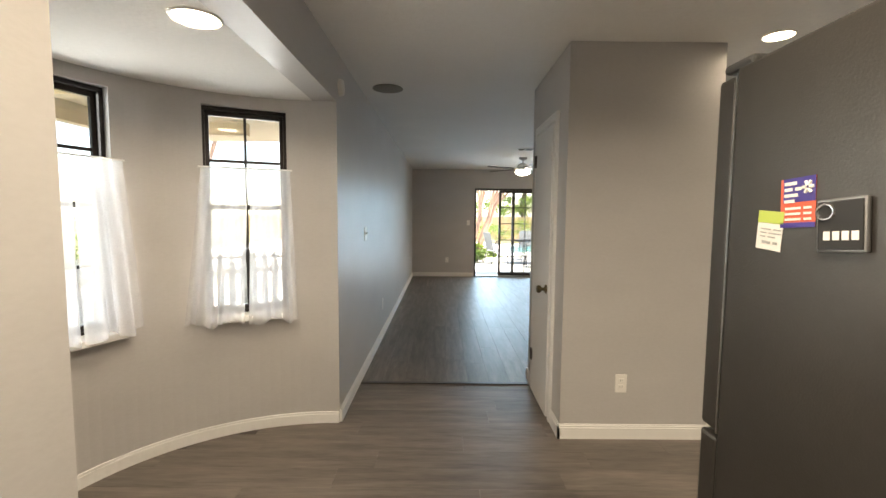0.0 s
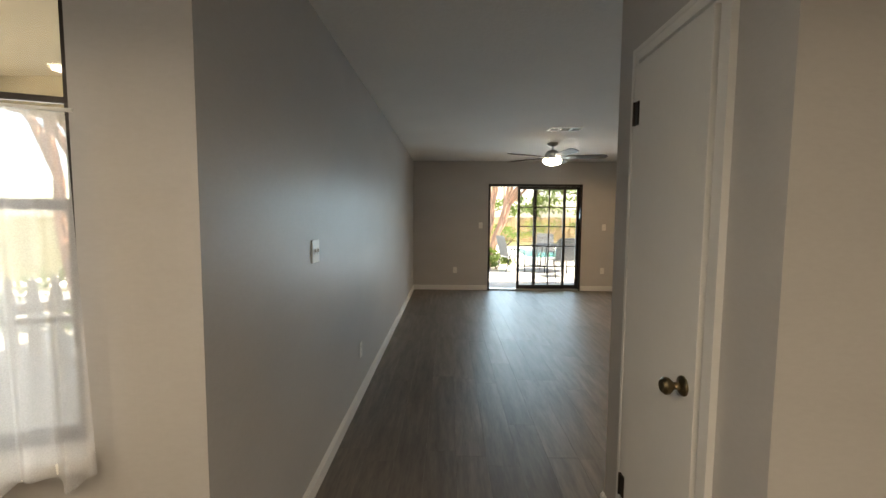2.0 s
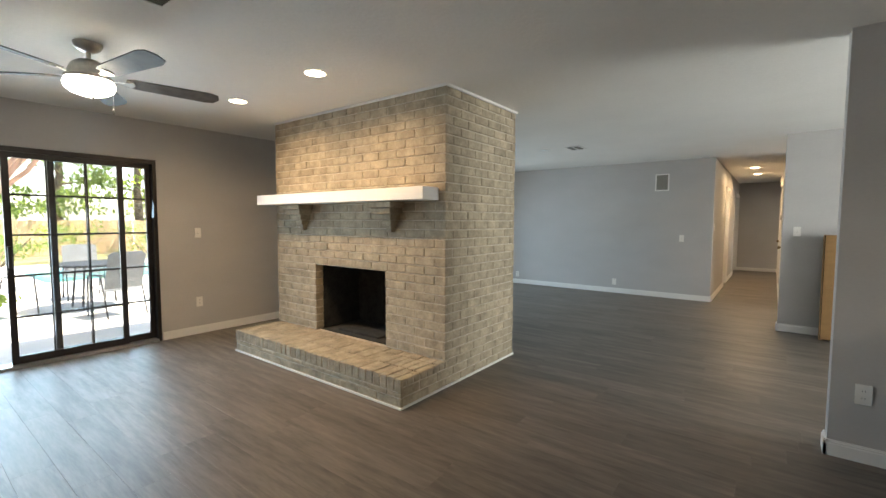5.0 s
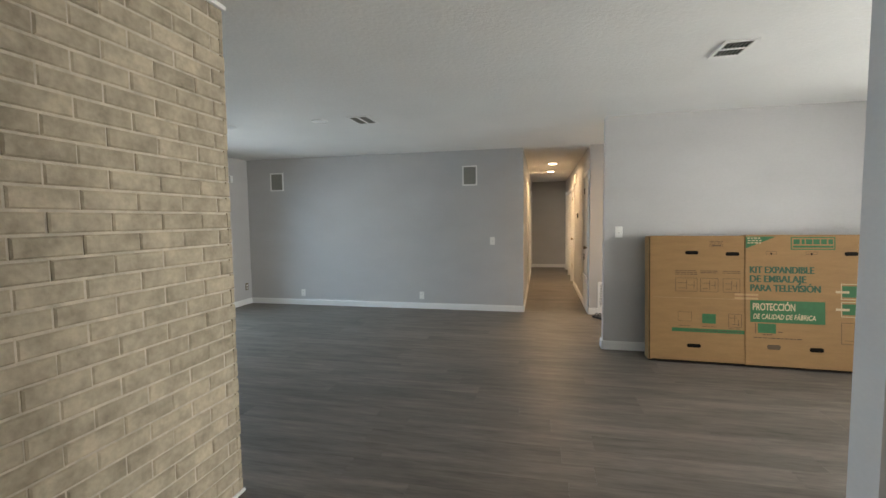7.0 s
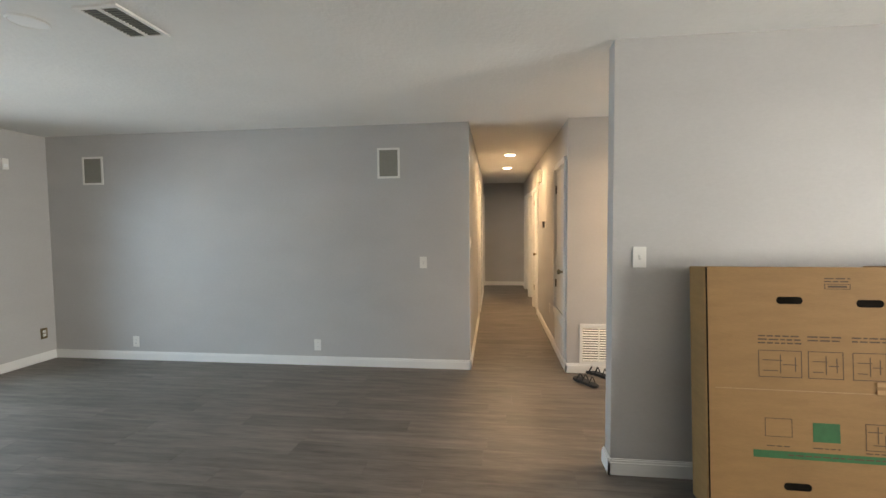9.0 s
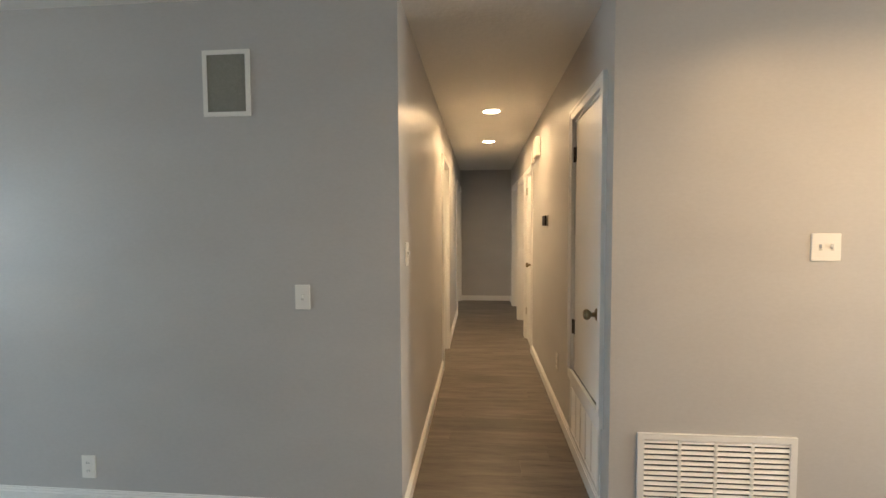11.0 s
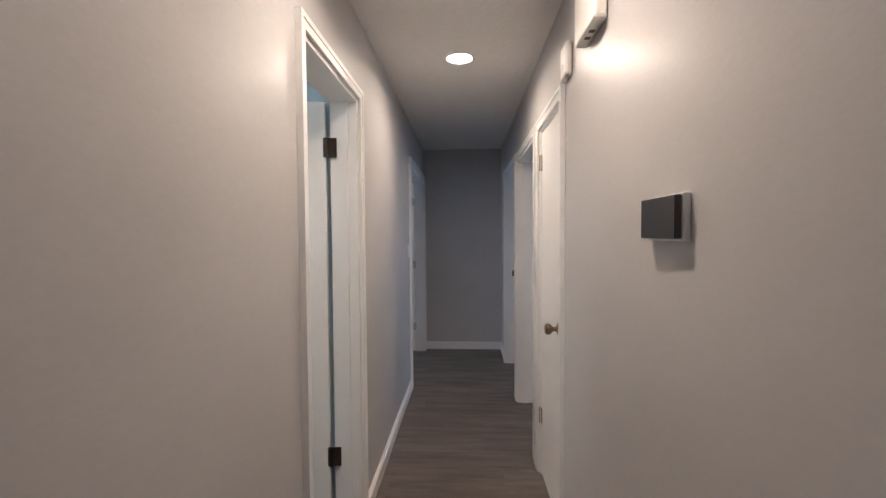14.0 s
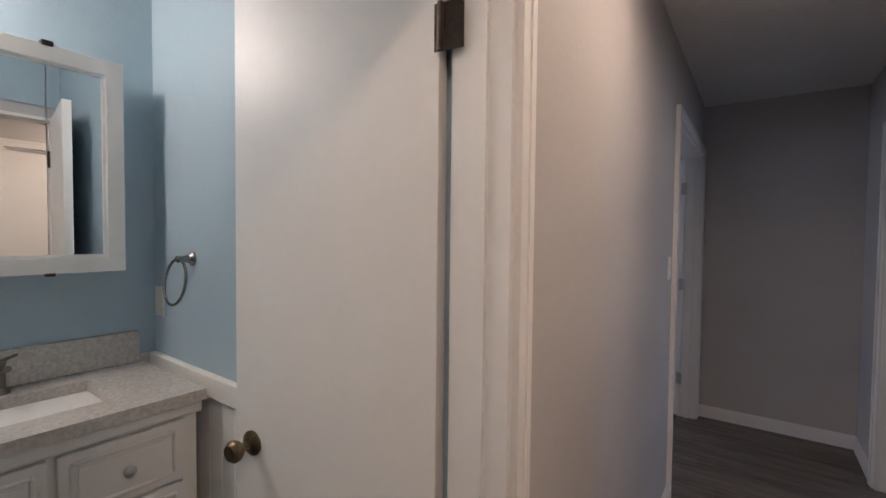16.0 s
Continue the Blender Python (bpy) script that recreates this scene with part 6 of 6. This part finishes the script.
def shrub(x, y, w, h, seed, mat=LEAF, count=1100):
    t = thing("shrub", "leafy green garden shrub", "shrub", "garden shrubs", at=pose(x, y, -0.12))
    r = random.Random(seed)
    b = bmesh.new()
    for k in range(7):
        a = r.uniform(0, 6.3)
        limb(b, (0.05 * math.cos(a), 0.05 * math.sin(a), -0.01), (w * 0.4 * math.cos(a), w * 0.4 * math.sin(a), h * 0.7), 0.018, 0.008, r, 3, 0.03)
    part("stems", b, BARK_DARK, t)
    leaves("foliage", [leaf_cloud((0, 0, h * 0.52), (w * 0.6, w * 0.6, h * 0.42), count, 0.05, seed)], mat, t)
    return t


for k, (x, y, w, h) in enumerate(((0.95, 14.0, 0.9, 0.55), (0.2, 14.6, 1.0, 0.6), (2.6, 23.8, 2.0, 1.3), (4.6, 24.4, 2.4, 1.5), (6.8, 23.9, 2.2, 1.4), (9.0, 23.2, 2.2, 1.6),
                                  (0.6, 24.6, 2.2, 1.2), (11.6, 18.2, 1.4, 0.5), (13.4, 17.4, 1.2, 0.4), (-5.2, 8.4, 1.6, 1.1), (-6.6, 6.6, 1.8, 1.3))):
    shrub(x, y, w, h, 60 + k, LEAF if k % 2 else LEAF_DARK)


def patio_chair(x, y, yaw):
    c = thing("patio_chair", "dark metal sling patio chair on the patio", "patio chair", "patio chairs", at=pose(x, y, -0.055, 0, 0, yaw))
    for s in (-0.26, 0.26):
        b = bmesh.new()
        rod(b, (s, 0.26, 0), (s, 0.22, 0.60), 0.012, 8)
        rod(b, (s, -0.30, 0), (s, -0.14, 0.60), 0.012, 8)
        rod(b, (s, 0.24, 0.60), (s, -0.20, 0.62), 0.012, 8)
        part("leg_frame", b, IRON, c)
    b = bmesh.new()
    prism(b, [(-0.25, -0.22), (0.25, -0.22), (0.25, 0.24), (-0.25, 0.24)], pose(0, 0, 0.40, 4), 0.012)
    part("seat", b, SLING, c, "grey sling seat")
    b = bmesh.new()
    prism(b, [(-0.25, 0.0), (0.25, 0.0), (0.25, 0.52), (0.18, 0.56), (-0.18, 0.56), (-0.25, 0.52)], pose(0, -0.20, 0.42, 105), 0.012)
    part("backrest", b, SLING, c, "grey sling backrest")
    return c


for x, y, yaw in ((1.42, 13.5, -70), (2.5, 12.6, 10), (3.7, 13.6, 95), (2.6, 14.7, 175), (5.2, 15.0, 140)):
    patio_chair(x, y, yaw)
tb = thing("patio_table", "round dark metal garden table", "patio table", at=pose(2.55, 13.6, -0.055))
part("tabletop", lathe(bmesh.new(), [(0.60, 0.69), (0.61, 0.70), (0.61, 0.715), (0.60, 0.72)], seg=36), IRON, tb)
for k in range(4):
    a = math.pi * (0.25 + 0.5 * k)
    part("leg", rod(bmesh.new(), (0.42 * math.cos(a), 0.42 * math.sin(a), 0), (0.34 * math.cos(a), 0.34 * math.sin(a), 0.69), 0.016, 8), IRON, tb)
for x, y, yaw in ((5.6, 16.4, 60), (7.0, 16.5, 80)):
    lo_ = thing("sun_lounger", "sun lounger with an aqua cushion by the pool", "sun lounger", "sun loungers", at=pose(x, y, -0.055, 0, 0, yaw))
    b = bmesh.new()
    box(b, -0.9, -0.3, 0.26, 0.9, 0.3, 0.31)
    part("bed_frame", b, IRON, lo_)
    part("cushion", bx(-0.88, -0.28, 0.311, 0.3, 0.28, 0.37, bevel=0.02), CUSHION, lo_, "aqua cushion")
    b = bmesh.new()
    prism(b, [(0, -0.28), (0.65, -0.28), (0.65, 0.28), (0, 0.28)], pose(0.3, 0, 0.32, 0, -35), 0.06)
    part("backrest", b, CUSHION, lo_, "aqua cushion")
    for px_ in (-0.8, 0.7):
        for py_ in (-0.25, 0.25):
            part("leg", rod(bmesh.new(), (px_, py_, 0), (px_, py_, 0.27), 0.015, 8), IRON, lo_)

# low picket rail outside the breakfast bay
pk = thing("picket_fence", "low weathered white picket fence outside the bay", "fence", at=pose(-5.6, 3.7, -0.12, 0, 0, 42))
PW = mesh_of("picket", prism(bmesh.new(), [(-0.042, 0.04), (0.042, 0.04), (0.042, 0.86), (0.022, 0.93), (0.034, 0.97), (0.0, 1.03), (-0.034, 0.97), (-0.022, 0.93), (-0.042, 0.86)], pose(0, 0, 0, 90), 0.02), PICKET)
for k in range(40):
    o = new("picket", PW)
    o.parent = pk
    o.matrix_basis = pose(0.14 * k, 0, 0)
for z in (0.22, 0.72):
    part("rail", bx(-0.05, 0.001, z, 5.55, 0.04, z + 0.08), PICKET, pk)
for x in (-0.1, 1.8, 3.7, 5.6):
    b = bmesh.new()
    box(b, x - 0.05, 0.0, 0, x + 0.05, 0.1, 1.02)
    lathe(b, [(0.05, 1.02), (0.055, 1.04), (0.02, 1.06), (0.045, 1.10), (0.04, 1.14), (0.001, 1.18)], Matrix.Translation((x, 0.05, 0)), 14)
    part("post", b, BRONZE, pk, "dark post with a turned finial")

# ---- vinyl plank floor ----
PW_, PL_ = 0.18, 1.22
SPANS = ((-0.905, PX, 3.905, BACK), (PX, PX1, 4.04, BACK), (PX1, 3.70, 3.72, BACK), (3.70, 3.82, 4.52, BACK), (3.82, 7.19, 1.0, BACK),
         (7.19, 7.31, 4.738, BACK), (7.31, 8.93, 1.6, BACK), (8.93, 15.14, PASS_R - 0.11, PASS_L + 0.12))
floor = tagged(new("floor"), "grey-brown vinyl plank floor", "floor", kind="structure")
kfloor = tagged(new("floor_kitchen"), "grey-brown vinyl plank kitchen floor laid crosswise", "floor", kind="structure")
PLANK = {}


def plank_verts(w, l):
    c, g = 0.0005, 0.0003
    return ([(g, g, -0.006), (w - g, g, -0.006), (w - g, l - g, -0.006), (g, l - g, -0.006), (g, g, -c), (w - g, g, -c), (w - g, l - g, -c), (g, l - g, -c),
             (g + c, g + c, 0), (w - g - c, g + c, 0), (w - g - c, l - g - c, 0), (g + c, l - g - c, 0)],
            [(0, 4, 5, 1), (1, 5, 6, 2), (2, 6, 7, 3), (3, 7, 4, 0), (4, 8, 9, 5), (5, 9, 10, 6), (6, 10, 11, 7), (7, 11, 8, 4), (8, 11, 10, 9)])


def plank(w, l, m, parent, mat):
    key = (round(w, 3), round(l, 3), mat.name)
    if key not in PLANK:
        me = bpy.data.meshes.new("plank")
        v, f_ = plank_verts(w, l)
        me.from_pydata(v, [], [q[::-1] for q in f_])
        me.materials.append(mat)
        PLANK[key] = me
    ob = new("plank", PLANK[key])
    ob.parent = parent
    ob.matrix_basis = m
    return ob


rest_v, rest_f = [], []
r = random.Random(11)
x, count = -0.905, 0
while x < 15.12:
    xc = x + PW_ / 2
    lo_y, hi_y = next((a, b_) for x0, x1, a, b_ in SPANS if x0 <= xc < x1 or xc >= 15.0)  if xc < 15.0 else SPANS[-1][2:]
    if 5.75 < xc < 8.03:
        hi_y = BACK + 0.001
    y = lo_y - r.uniform(0, PL_)
    while y < hi_y:
        a, b_ = max(y, lo_y), min(y + PL_, hi_y)
        if b_ - a > 0.02:
            near = (3.9 < (a + b_) / 2 < 9.2 and x < 8.93) or x >= 8.93
            if near and count < 300:
                plank(PW_, round(b_ - a, 3), pose(x, a, 0), floor, VINYL_Y)
                count += 1
            else:
                base = len(rest_v)
                v, f_ = plank_verts(PW_, b_ - a)
                rest_v += [(x + p[0], a + p[1], p[2]) for p in v]
                rest_f += [tuple(base + k for k in q[::-1]) for q in f_]
        y += PL_
    x += PW_
me = bpy.data.meshes.new("planks")
me.from_pydata(rest_v, [], rest_f)
VINYL_REST = material("vinyl plank rest", (0.140, 0.119, 0.102), 0.43, vary=0.25, scale=2.2, bump=0.10, bump_scale=22, per_island=0.15, stretch=(9, 1, 1), fine=11, spec=0.37)
me.materials.append(VINYL_REST)
o = new("planks", me)
o.parent = floor
tagged(o, "grey-brown vinyl planks", kind="stuff")
y = -2.0
while y < 3.90:
    yc = min(y + PW_ / 2, 3.9)
    k = (yc - BAY_C[1]) / BAY_B
    x0 = BAY_C[0] - (BAY_A + 0.06) * math.sqrt(1 - k * k) if abs(k) < 1 else -0.905
    x1 = 3.70 if yc < 3.7 else PX
    w = min(PW_, 3.905 - y)
    x = x0 - r.uniform(0.1, PL_)
    while x < x1:
        a, b_ = max(x, x0), min(x + PL_, x1)
        if b_ - a > 0.02:
            plank(w, round(b_ - a, 3), pose(b_, y, 0, 0, 0, 90), kfloor, VINYL_X)
        x += PL_
    y += PW_
